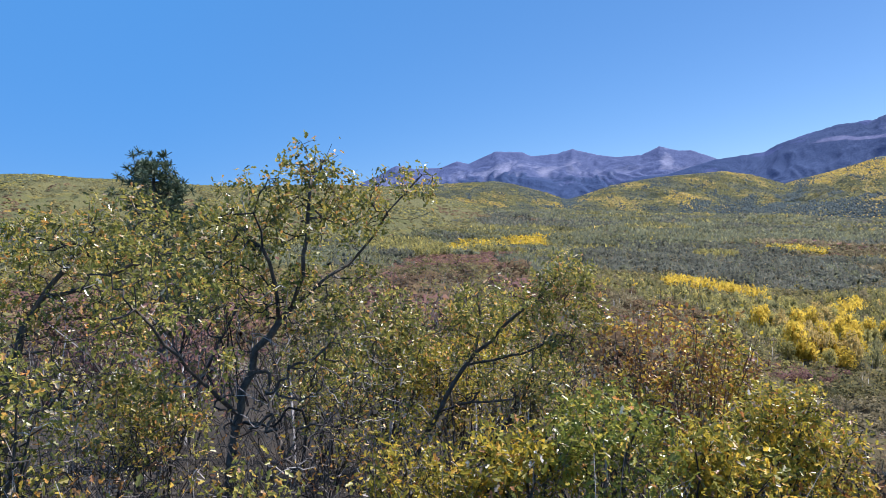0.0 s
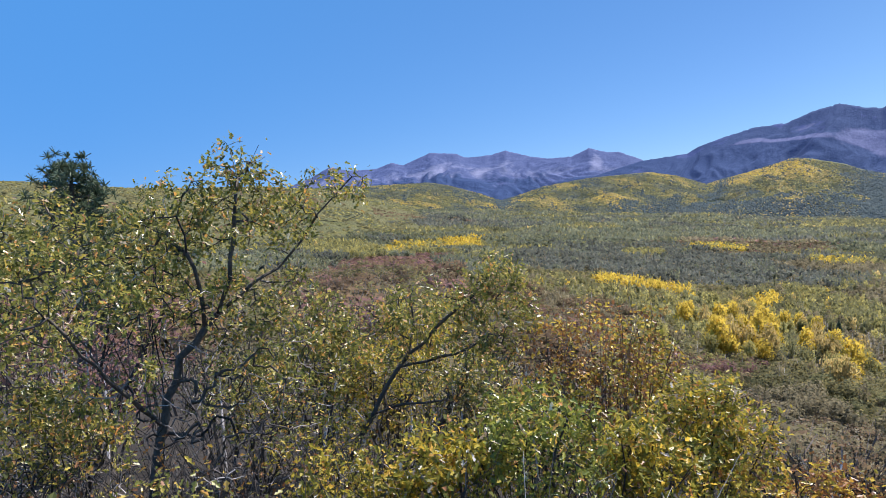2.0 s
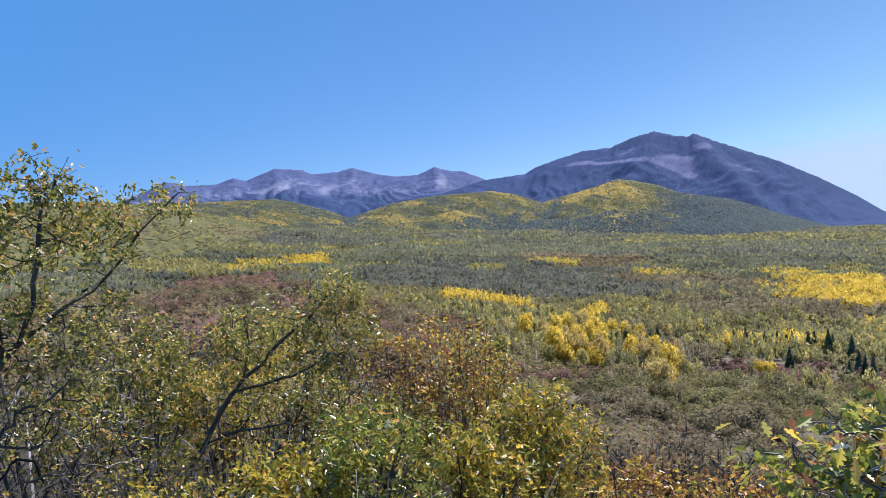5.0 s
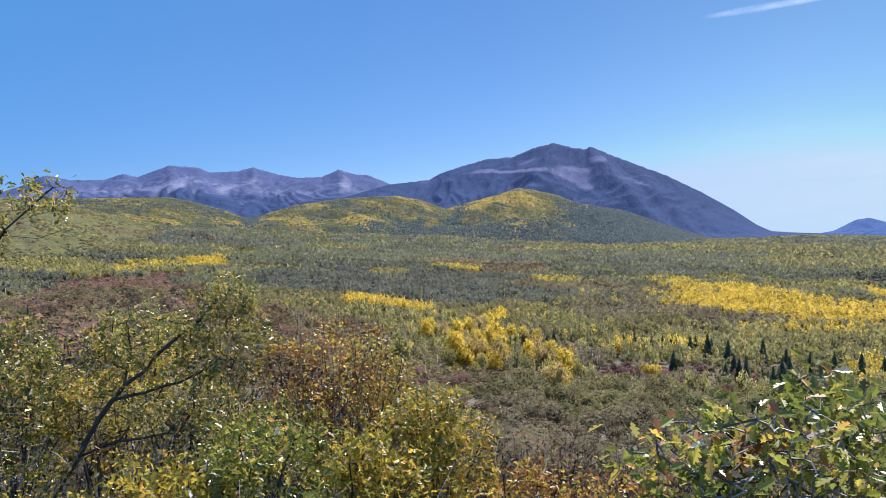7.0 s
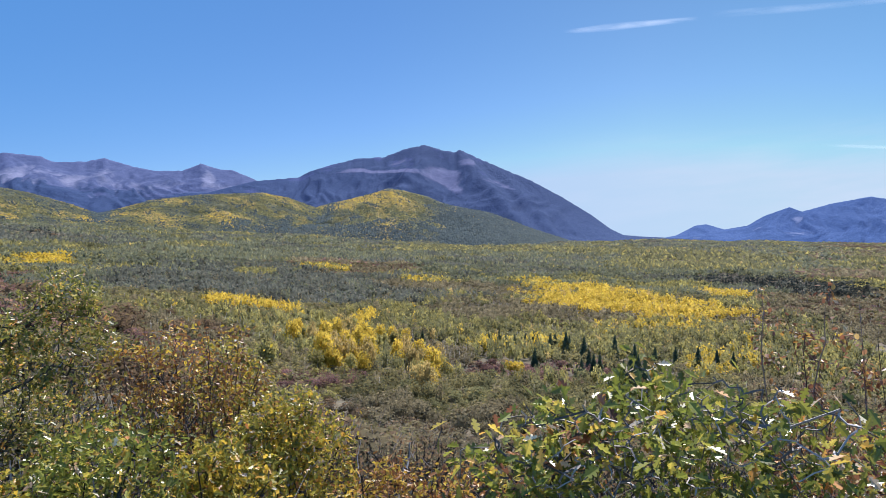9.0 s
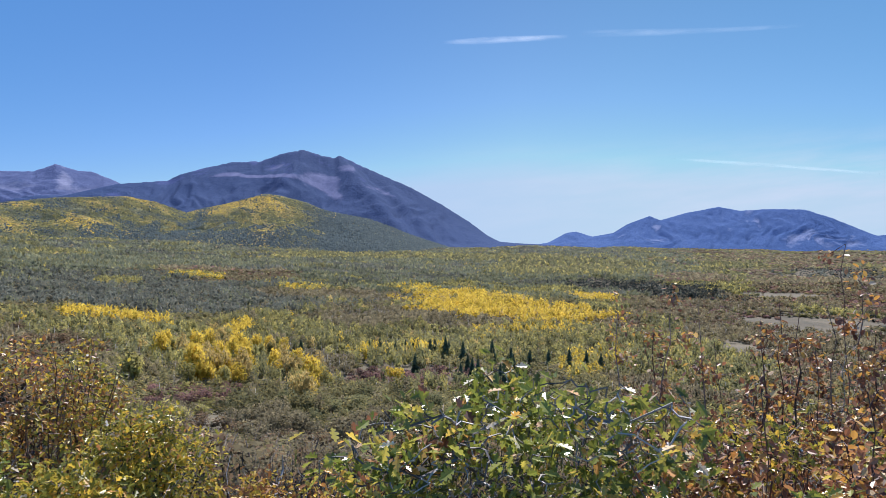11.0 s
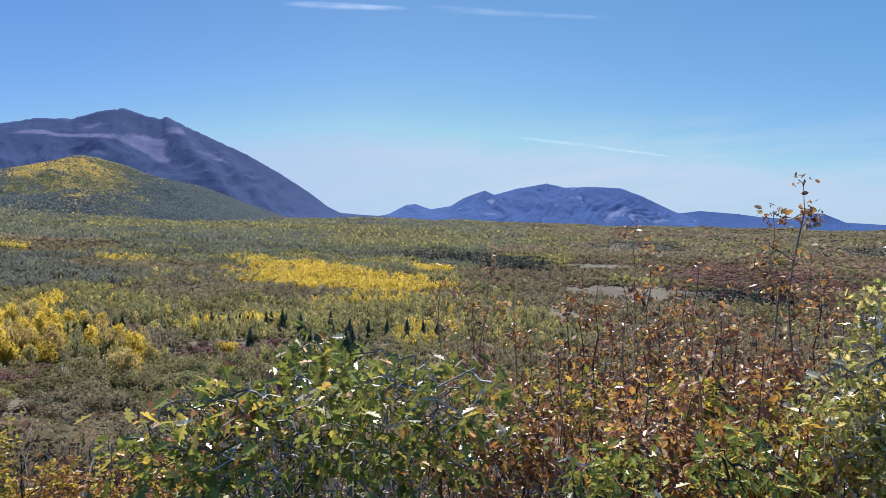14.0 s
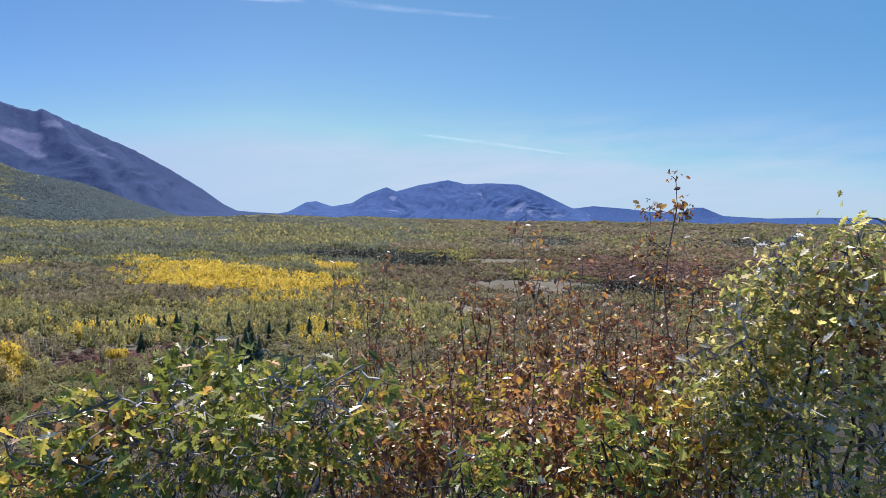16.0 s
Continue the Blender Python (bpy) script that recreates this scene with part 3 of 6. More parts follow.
def spread(shape, at, along, up, size):
    """Many copies of a shape: vertices and faces for mesh_from."""
    v, faces = shape
    along = along / np.linalg.norm(along, axis=1, keepdims=True)
    side = np.cross(up, along)
    side /= np.linalg.norm(side, axis=1, keepdims=True) + 1e-9
    up = np.cross(along, side)
    size = np.broadcast_to(np.asarray(size, float), (len(at),))[:, None, None]
    w = at[:, None] + size * (v[None, :, :1] * along[:, None] + v[None, :, 1:2] * side[:, None] + v[None, :, 2:] * up[:, None])
    off = np.arange(len(at))[:, None, None] * len(v)
    return w.reshape(-1, 3), [(f[None] + off).reshape(-1, f.shape[1]) for f in faces]


def unit(rng, n):
    v = rng.normal(size=(n, 3))
    return v / np.linalg.norm(v, axis=1, keepdims=True)


def tube(points, radii, sides):
    """A tapered tube along points: vertices and quads."""
    p = np.asarray(points)
    t = np.gradient(p, axis=0)
    t /= np.linalg.norm(t, axis=1, keepdims=True) + 1e-9
    ref = np.array([0.31, 0.17, 0.93]) if abs(t[0, 2]) < 0.9 else np.array([1.0, 0.1, 0.05])
    a = np.cross(t, ref)
    a /= np.linalg.norm(a, axis=1, keepdims=True) + 1e-9
    b = np.cross(t, a)
    ang = np.arange(sides) * 2 * np.pi / sides
    ring = np.cos(ang)[None, :, None] * a[:, None] + np.sin(ang)[None, :, None] * b[:, None]
    return (p[:, None] + ring * np.asarray(radii)[:, None, None]).reshape(-1, 3), grid_faces(len(p), sides, True)


def grow(rng, limbs, targets, step=0.13, thick=0.06, thin=0.0022, bend=0.12, wander=0.012):
    """A branch skeleton: limbs are polylines, and every target is reached by a twig from the nearest branch."""
    cap = 40 + sum(len(l) * 14 for l in limbs) + len(targets) * 16
    pos, par, n = np.zeros((cap, 3)), np.full(cap, -1), 0
    for k, limb in enumerate(limbs):
        pts = [np.array(p, float) for p in limb]
        if n:
            start = int(np.argmin(((pos[:n] - pts[0]) ** 2).sum(1)))
        else:
            pos[0], start, n = pts[0], 0, 1
        last, here = start, pos[start].copy()
        for q in pts[1:] if k == 0 else pts:
            m = max(1, min(12, int(np.linalg.norm(q - here) / step)))
            for i in range(m):
                pos[n] = here + (q - here) * (i + 1) / m + rng.normal(size=3) * wander * (i + 1 < m)
                par[n], last, n = last, n, n + 1
            here = q
    base_nodes = n
    order = np.argsort([((pos[:n] - t) ** 2).sum(1).min() for t in targets]) if len(targets) else []
    ends = []
    for o in order:
        t = targets[o]
        d = ((pos[:n] - t) ** 2).sum(1) + 0.15 * np.maximum(pos[:n, 2] - t[2], 0) ** 2 * 4
        d[0] += 1
        s = int(np.argmin(d))
        here, gap = pos[s].copy(), float(np.linalg.norm(t - pos[s]))
        m = max(2, min(12, int(gap / step) + 1))
        off = rng.normal(size=3) * bend * gap
        off[2] -= 0.25 * bend * gap
        last = s
        for i in range(m):
            f = (i + 1) / m
            pos[n] = here + (t - here) * f + off * math.sin(math.pi * f) + rng.normal(size=3) * wander * 0.5 * (i + 1 < m)
            par[n], last, n = last, n, n + 1
        ends.append(last)
    pos, par = pos[:n], par[:n]
    load = np.zeros(n)
    heavy = np.full(n, -1)
    load[ends] = 1
    for i in range(n - 1, 0, -1):
        load[i] = max(load[i], 0.6)
        load[par[i]] += load[i]
    best = np.zeros(n)
    for i in range(1, n):
        if load[i] > best[par[i]]:
            best[par[i]], heavy[par[i]] = load[i], i
    p = math.log(thick / thin) / math.log(max(load[0], 2))
    rad = thin * np.maximum(load, 1) ** p
    wood, fine = [], []
    for i in range(n):
        if i and heavy[par[i]] == i:
            continue
        chain = [i] if i == 0 else [par[i], i]
        while heavy[chain[-1]] >= 0:
            chain.append(heavy[chain[-1]])
        if len(chain) < 2:
            continue
        rr = rad[chain].copy()
        if i:
            rr[0] = rr[1]
        sides = 8 if rr.max() > 0.03 else 5 if rr.max() > 0.01 else 3
        (wood if rr.max() > 0.011 else fine).append(tube(pos[chain], rr, sides))
    twigs = []
    for e in ends:
        q, k = e, 0
        while q > base_nodes and k < 4:
            twigs.append((pos[q], pos[q] - pos[par[q]]))
            q, k = par[q], k + 1
            if heavy[q] != -1 and load[q] > 3:
                break
    return wood, fine, twigs


def joined(pieces):
    v, f, n = [], [], 0
    for a, b in pieces:
        v.append(a)
        f.append(b + n)
        n += len(a)
    return np.concatenate(v), np.concatenate(f)


def ellipsoid(rng, n, centre, half):
    """n places in an ellipsoid, more of them near its skin."""
    d = unit(rng, n) * (rng.random(n)[:, None] ** 0.38)
    return np.asarray(centre) + d * np.asarray(half)


def plant(name, label, category, seed, limbs, crowns, leaf, leaf_mat, size, per_twig, bark=BARK, twig=TWIG, thick=0.06, bare=(), group="", thin=0.0022, bend=0.12, loose=0.05, step=0.13, droop=0.25):
    """A shrub or small tree: crowns and bare are lists of (centre, half sizes, number of twigs)."""
    size, per_twig = size * 0.85, per_twig * 1.35
    rng = np.random.default_rng(seed)
    live = [ellipsoid(rng, n, c, h) for c, h, n in crowns]
    dead = [ellipsoid(rng, n, c, h) for c, h, n in bare]
    n_live = sum(len(a) for a in live)
    targets = np.concatenate(live + dead)
    base = np.array(limbs[0][0], float)
    limbs = [[np.array(p, float) - base for p in l] for l in limbs]
    targets = targets - base
    wood, fine, twigs = grow(rng, limbs, targets, step=step, thick=thick, thin=thin, bend=bend)
    root = new(name)
    root.location = base
    tagged(root, label, category, group)
    if wood:
        part("trunk", mesh_from("trunk", *joined(wood), bark, smooth=True), root, "dark rough bark")
    if fine:
        tagged(part("branchwork", mesh_from("branchwork", *joined(fine), twig), root, "thin bare twigs"), kind="stuff")
    at = np.array([p for p, d in twigs])
    way = np.array([d for p, d in twigs])
    keep = np.ones(len(at), bool)
    if dead:
        cut = np.concatenate(dead) - base
        near_dead = np.array([((cut - p) ** 2).sum(1).min() for p in at])
        near_live = np.array([((np.concatenate(live) - base - p) ** 2).sum(1).min() for p in at]) if n_live else near_dead * 0 + 9
        keep = near_live <= near_dead
    at, way = at[keep], way[keep]
    pick = rng.integers(0, len(at), int(per_twig * n_live))
    place_at = at[pick] + rng.normal(size=(len(pick), 3)) * loose
    along = way[pick] / (np.linalg.norm(way[pick], axis=1, keepdims=True) + 1e-9) * 0.6 + unit(rng, len(pick)) * 0.9
    along[:, 2] -= droop
    up = unit(rng, len(pick)) * 0.8 + np.array([0, 0, 0.8])
    s = size * rng.uniform(0.55, 1.25, len(pick))
    tagged(part("foliage", mesh_from("foliage", *spread(leaf, place_at, along, up, s), leaf_mat), root), kind="stuff")
    return root


def P(az, r, el=None):
    """A place near the camera: its bearing from the eye while the camera faces that side, its range from the pivot."""
    v = math.radians(-36.5 if az < -5 else 11.5 if az < 34 else 33.5)
    x = ARM * math.sin(v) + (r - ARM) * math.sin(math.radians(az))
    y = ARM * math.cos(v) + (r - ARM) * math.cos(math.radians(az))
    z = float(ground_z(math.degrees(math.atan2(x, y)), math.hypot(x, y))) if el is None else EYE_Z + (r - ARM) * math.tan(math.radians(el))
    return np.array((x, y, z))


# ---- the near oaks and shrubs ----


def big_oak():
    r = 5.7
    trunk = [P(-55.2, r), P(-55, r, -19), P(-54.4, r, -16), P(-53.8, r, -13.2), P(-52.6, r, -10), P(-50.5, r, -7.8), P(-48.3, r + 0.1, -5.9)]
    right = [P(-48.3, r + 0.1, -5.9), P(-46.2, r + 0.2, -4.2), P(-44.6, r + 0.3, -3.4), P(-42.4, r + 0.3, -1.0), P(-41.2, r + 0.3, 0.9), P(-39.8, r + 0.3, 2.3), P(-38.1, r + 0.3, 4.0), P(-37.0, r + 0.4, 3.0)]
    right2 = [P(-41.4, r + 0.3, 0.5), P(-39.2, r + 0.2, 0.2), P(-37.3, r + 0.2, 0.9)]
    up = [P(-49.5, r, -6.8), P(-48.4, r - 0.1, -4), P(-48, r - 0.1, -1), P(-47.7, r - 0.1, 2.0), P(-47.4, r - 0.1, 4.2), P(-47.8, r - 0.1, 6.2)]
    up2 = [P(-47.5, r - 0.1, 3.8), P(-46.3, r, 5.4), P(-45.6, r, 6.8)]
    left = [P(-50.6, r, -7.8), P(-50.8, r - 0.2, -4.5), P(-51.6, r - 0.3, -1.8), P(-52.2, r - 0.3, 1.2), P(-51.6, r - 0.3, 3.0)]
    low_left = [P(-54.2, r, -15), P(-57, r - 0.4, -12), P(-59.5, r - 0.7, -9), P(-61.5, r - 0.8, -6)]
    crowns = [(P(-47.2, r, 5.4), (0.24, 0.24, 0.22), 32), (P(-46.5, r, 3.2), (0.34, 0.3, 0.2), 32), (P(-41.8, r + 0.3, 3.0), (0.32, 0.3, 0.22), 26), (P(-38.9, r + 0.3, 3.2), (0.22, 0.2, 0.17), 13),
              (P(-51.6, r - 0.2, 3.0), (0.26, 0.26, 0.24), 24), (P(-50, r, 0.5), (0.6, 0.5, 0.24), 80), (P(-45, r + 0.2, 0.2), (0.45, 0.4, 0.22), 55), (P(-57, r, -1.0), (0.62, 0.5, 0.3), 90),
              (P(-53, r, -4.5), (0.75, 0.6, 0.32), 90), (P(-60, r - 0.5, -6), (0.55, 0.5, 0.36), 80), (P(-45.5, r + 0.2, -5.5), (0.5, 0.5, 0.3), 60), (P(-58, r - 0.4, -12), (0.6, 0.4, 0.3), 40), (P(-46, r, -10), (0.5, 0.4, 0.28), 40)]
    bare = [(P(-50.5, r - 0.3, -15.5), (0.75, 0.5, 0.45), 260), (P(-53, r, -8.5), (0.7, 0.5, 0.3), 90), (P(-44.5, r - 0.1, -13.5), (0.5, 0.4, 0.36), 110)]
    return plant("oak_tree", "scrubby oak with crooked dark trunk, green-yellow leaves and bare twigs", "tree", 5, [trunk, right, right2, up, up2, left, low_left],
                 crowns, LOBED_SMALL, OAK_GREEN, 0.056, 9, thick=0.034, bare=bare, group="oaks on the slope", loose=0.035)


def left_oak():
    r = 7.4
    trunk = [P(-70.5, r), P(-70.6, r, -13), P(-69.8, r, -9.5), P(-68.5, r, -6), P(-66.2, r, -2.8), P(-64, r, 0)]
    limb = [P(-70, r, -10), P(-71.5, r, -6), P(-72.5, r, -2)]
    limb2 = [P(-67.5, r, -4.5), P(-64.5, r - 0.3, -4), P(-61.5, r - 0.3, -2.5)]
    crowns = [(P(-61.6, r, 0.9), (0.6, 0.5, 0.28), 70), (P(-66, r, -0.8), (0.8, 0.6, 0.32), 110), (P(-71, r, -1.2), (0.7, 0.6, 0.34), 80), (P(-63, r, -5), (0.9, 0.7, 0.4), 110), (P(-70.5, r, -5.5), (0.8, 0.6, 0.4), 80), (P(-65, r, -11), (0.9, 0.6, 0.45), 70), (P(-73, r - 0.4, -12), (0.6, 0.5, 0.5), 50)]
    return plant("oak_tree", "leafy scrub oak with a dark leaning trunk and olive green leaves", "tree", 8, [trunk, limb, limb2], crowns, LOBED_SMALL, OAK_GREEN, 0.07, 7.5, thick=0.045, group="oaks on the slope", loose=0.05)


def middle_oak():
    r = 6.9
    trunk = [P(-39.5, r), P(-39.3, r, -19), P(-38, r, -17), P(-36.7, r, -14.8), P(-35.2, r, -12.6), P(-34, r, -11.2), P(-32.6, r, -10.3), P(-31, r, -8.6), P(-29.4, r, -7.3), P(-27.5, r, -5.6), P(-26, r, -4.3)]
    right = [P(-35, r, -12.3), P(-32.5, r, -11.9), P(-30, r - 0.1, -11.4), P(-27.3, r - 0.1, -10.2)]
    up = [P(-34, r, -11), P(-33.5, r, -8.6), P(-33.7, r, -6.4)]
    low = [P(-37.5, r, -16), P(-34.5, r - 0.2, -15.3), P(-31.5, r - 0.2, -15.2)]
    crowns = [(P(-26.4, r, -4.9), (0.36, 0.35, 0.22), 55), (P(-29, r, -6.6), (0.4, 0.4, 0.22), 50), (P(-25.5, r, -8), (0.42, 0.4, 0.3), 60), (P(-27.5, r, -10.5), (0.5, 0.4, 0.25), 50), (P(-33.5, r, -7.6), (0.45, 0.4, 0.28), 60), (P(-31, r, -13.5), (0.55, 0.4, 0.3), 36), (P(-37, r, -9), (0.45, 0.4, 0.35), 45)]
    bare = [(P(-33, r, -14), (0.7, 0.4, 0.4), 120)]
    return plant("oak_tree", "small leaning oak with a bent dark stem and thin yellow-green crown", "tree", 13, [trunk, right, up, low], crowns, LOBED_SMALL, OAK_GREEN, 0.056, 11, thick=0.025, bare=bare, group="oaks on the slope", loose=0.04)


def clump(name, label, category, seed, az, r, top, half, stems, leaf, leaf_mat, size, per_twig, twigs, bark=BARK, twig=TWIG, thick=0.022, group="", spires=(), low=None, bare=0, loose=0.05, droop=0.25):
    """A many-stemmed shrub with its foliage up to the angle top; spires are (bearing, angle) of single stems that stand out."""
    rng = np.random.default_rng(seed * 7 + 1)
    foot = P(az, r)
    head = P(az, r, top)
    limbs = []
    for i in range(stems):
        a = rng.uniform(0, 6.283)
        out = np.array([math.cos(a) * half[0], math.sin(a) * half[1], 0]) * rng.uniform(0.2, 0.85)
        tip = np.array([head[0], head[1], foot[2] + (head[2] - foot[2]) * rng.uniform(0.7, 0.98)]) + out
        b = foot + out * 0.12
        limbs.append([b, b + (tip - b) * 0.35 + out * 0.1, b + (tip - b) * 0.7 + rng.normal(size=3) * 0.06, tip])
    limbs[0][0] = foot
    for s_az, s_el in spires:
        tip = P(s_az, r + rng.uniform(-0.2, 0.2), s_el)
        b = foot + (tip - foot) * np.array([0.45, 0.45, 0.02])
        limbs.append([b, b + (tip - b) * 0.4 + rng.normal(size=3) * 0.05, b + (tip - b) * 0.75 + rng.normal(size=3) * 0.04, tip])
    h = half[2]
    mid = head - np.array([0, 0, h])
    crowns = [(mid, (half[0], half[1], h), int(twigs * 0.7)), (head - np.array([0, 0, h * 0.7]), (half[0] * 0.7, half[1] * 0.7, h * 0.7), int(twigs * 0.3))]
    for s_az, s_el in spires:
        crowns.append((P(s_az, r, s_el) - np.array([0, 0, 0.24]), (0.10, 0.10, 0.28), 6))
    dead = [(mid - np.array([0, 0, h * 0.5]), (half[0], half[1], h * 0.7), bare)] if bare else ()
    return plant(name, label, category, seed, limbs, crowns, leaf, leaf_mat, size, per_twig, bark, twig, thick, dead, group, loose=loose, droop=droop)


big_oak()
left_oak()
middle_oak()
SLOPE = "shrubs on the slope"
clump("oak_shrub", "bushy oak with dull green and yellowing leaves behind the big oak", "shrub", 21, -54.5, 10.0, 4.2, (0.55, 0.5, 1.2), 6, LOBED_SMALL, OAK_GREEN, 0.075, 12, 150, group=SLOPE)
clump("oak_shrub", "wide olive green oak brush between the oaks", "shrub", 22, -42, 8.6, -5.0, (1.0, 0.7, 0.9), 8, LOBED_SMALL, OAK_GREEN, 0.075, 13, 230, group=SLOPE)
clump("oak_shrub", "yellow-green oak shrub behind the leaning oak", "shrub", 23, -33.5, 9.2, -6.0, (0.9, 0.7, 0.9), 8, LOBED_SMALL, OAK_YELLOW, 0.075, 12, 170, group=SLOPE)
clump("oak_shrub", "dark green leafy oak brush on the slope", "shrub", 24, -72, 5.2, -6.5, (0.7, 0.6, 0.55), 7, LOBED_SMALL, OAK_GREEN, 0.07, 7, 110, group=SLOPE, bare=160)
clump("oak_shrub", "low oak shrub with olive and brown leaves below the oak", "shrub", 25, -66, 3.9, -18, (0.6, 0.4, 0.32), 7, LOBED_SMALL, OAK_GREEN, 0.065, 4, 40, group=SLOPE, bare=320)
clump("oak_shrub", "low green oak sprouts among bare grey twigs", "shrub", 26, -50, 4.2, -20.5, (0.6, 0.4, 0.28), 7, LOBED_SMALL, OAK_GREEN, 0.065, 4, 44, group=SLOPE, bare=280)
clump("oak_shrub", "low yellow-green oak shrub beside the leaning stem", "shrub", 27, -39, 4.9, -18.5, (0.5, 0.4, 0.3), 7, LOBED_SMALL, OAK_YELLOW, 0.065, 9, 90, group=SLOPE, bare=40)
clump("serviceberry_shrub", "upright shrub with red-brown stems and orange and yellow leaves", "shrub", 31, -18.0, 7.0, -7.2, (1.0, 0.6, 0.95), 22, OVAL, RUSSET, 0.055, 7.0, 340, RED_TWIG, RED_TWIG, 0.02, SLOPE, spires=[(-18.6, -6.2), (-16.2, -6.9), (-20.6, -7.0), (-13.6, -7.4), (-22.4, -8.2)], bare=260)
clump("serviceberry_shrub", "tall shrub with reddish stems and sparse yellow leaves", "shrub", 32, -14.2, 7.3, -8.2, (0.5, 0.5, 0.7), 11, OVAL, OAK_YELLOW, 0.055, 8, 150, RED_TWIG, RED_TWIG, 0.02, SLOPE, bare=60)
clump("oak_shrub", "rounded bright green oak shrub with glossy leaves", "shrub", 33, -23.8, 5.0, -14.0, (0.62, 0.5, 0.42), 9, LOBED_SMALL, OAK_FRESH, 0.065, 11, 190, group=SLOPE)
clump("oak_shrub", "small green oak shrub with yellow leaves among twigs", "shrub", 34, -31.5, 4.9, -17.2, (0.5, 0.4, 0.32), 8, LOBED_SMALL, OAK_YELLOW, 0.07, 12, 110, group=SLOPE, bare=20)
clump("oak_shrub", "rounded yellow oak shrub with bright leaves", "shrub", 35, -9.8, 6.0, -13.8, (0.62, 0.5, 0.5), 9, LOBED_SMALL, OAK_YELLOW, 0.06, 14, 230, group=SLOPE, spires=[(-7.6, -13.6), (-10.5, -13.4)])
clump("oak_shrub", "low yellow oak shrub with drooping leaves", "shrub", 36, -14.5, 5.4, -16.8, (0.45, 0.4, 0.35), 8, LOBED_SMALL, OAK_YELLOW, 0.07, 13, 120, group=SLOPE)
clump("oak_shrub", "low shrub of russet and brown leaves on the slope", "shrub", 37, -4.5, 5.6, -19.2, (0.55, 0.4, 0.3), 8, LOBED_SMALL, RUSSET, 0.06, 10, 110, group=SLOPE, bare=40)
clump("oak_shrub", "russet low shrub with twiggy stems beside green oak", "shrub", 38, 2.2, 5.2, -19.5, (0.5, 0.4, 0.3), 8, OVAL, RUSSET, 0.055, 9, 100, RED_TWIG, RED_TWIG, group=SLOPE, bare=50)


for seed, az, r, top, half, mat, n, bare in (
        (41, -75, 5.6, -10, (0.7, 0.5, 0.5), OAK_GREEN, 60, 110), (42, -61, 6.6, -10.5, (0.8, 0.5, 0.5), OAK_GREEN, 120, 60), (43, -67, 5.0, -13.5, (0.7, 0.5, 0.4), OAK_GREEN, 60, 130), (44, -47, 7.4, -10.5, (0.8, 0.5, 0.5), OAK_GREEN, 90, 110),
        (45, -42, 6.6, -15, (0.7, 0.5, 0.4), OAK_YELLOW, 70, 100), (46, -36, 8.0, -10, (0.7, 0.5, 0.6), OAK_YELLOW, 120, 40), (47, -28, 7.8, -11, (0.7, 0.5, 0.6), OAK_GREEN, 110, 60), (48, -56, 4.6, -18.5, (0.5, 0.4, 0.3), OAK_GREEN, 40, 110),
        (49, -22, 6.6, -13, (0.6, 0.5, 0.5), OAK_YELLOW, 100, 60), (50, -72, 3.9, -17.5, (0.5, 0.4, 0.35), RUSSET, 50, 140)):
    clump("oak_shrub", "twiggy oak brush with small leaves under the oaks", "shrub", seed, az, r, top, half, 9, LOBED_SMALL, mat, 0.06, 10, int(n * (1.6 if top > -13 else 0.7)), group=SLOPE, bare=int(bare * 1.7))


for seed, az, r, top, half, n in ((80, -52.5, 5.0, -16.5, (0.65, 0.45, 0.36), 260), (81, -46, 5.2, -16.5, (0.6, 0.45, 0.34), 240), (82, -59.5, 4.8, -16, (0.6, 0.45, 0.34), 220), (83, -66, 4.6, -15.5, (0.6, 0.45, 0.34), 200), (84, -40, 5.4, -17.5, (0.5, 0.4, 0.3), 180), (85, -63, 6.2, -12, (0.7, 0.5, 0.4), 200)):
    clump("bare_shrub", "tangle of bare grey and brown twigs under the oaks", "shrub", seed, az, r, top, half, 10, LOBED_SMALL, RUSSET, 0.055, 2.5, 26, group=SLOPE, thick=0.016, bare=int(n * 1.7))


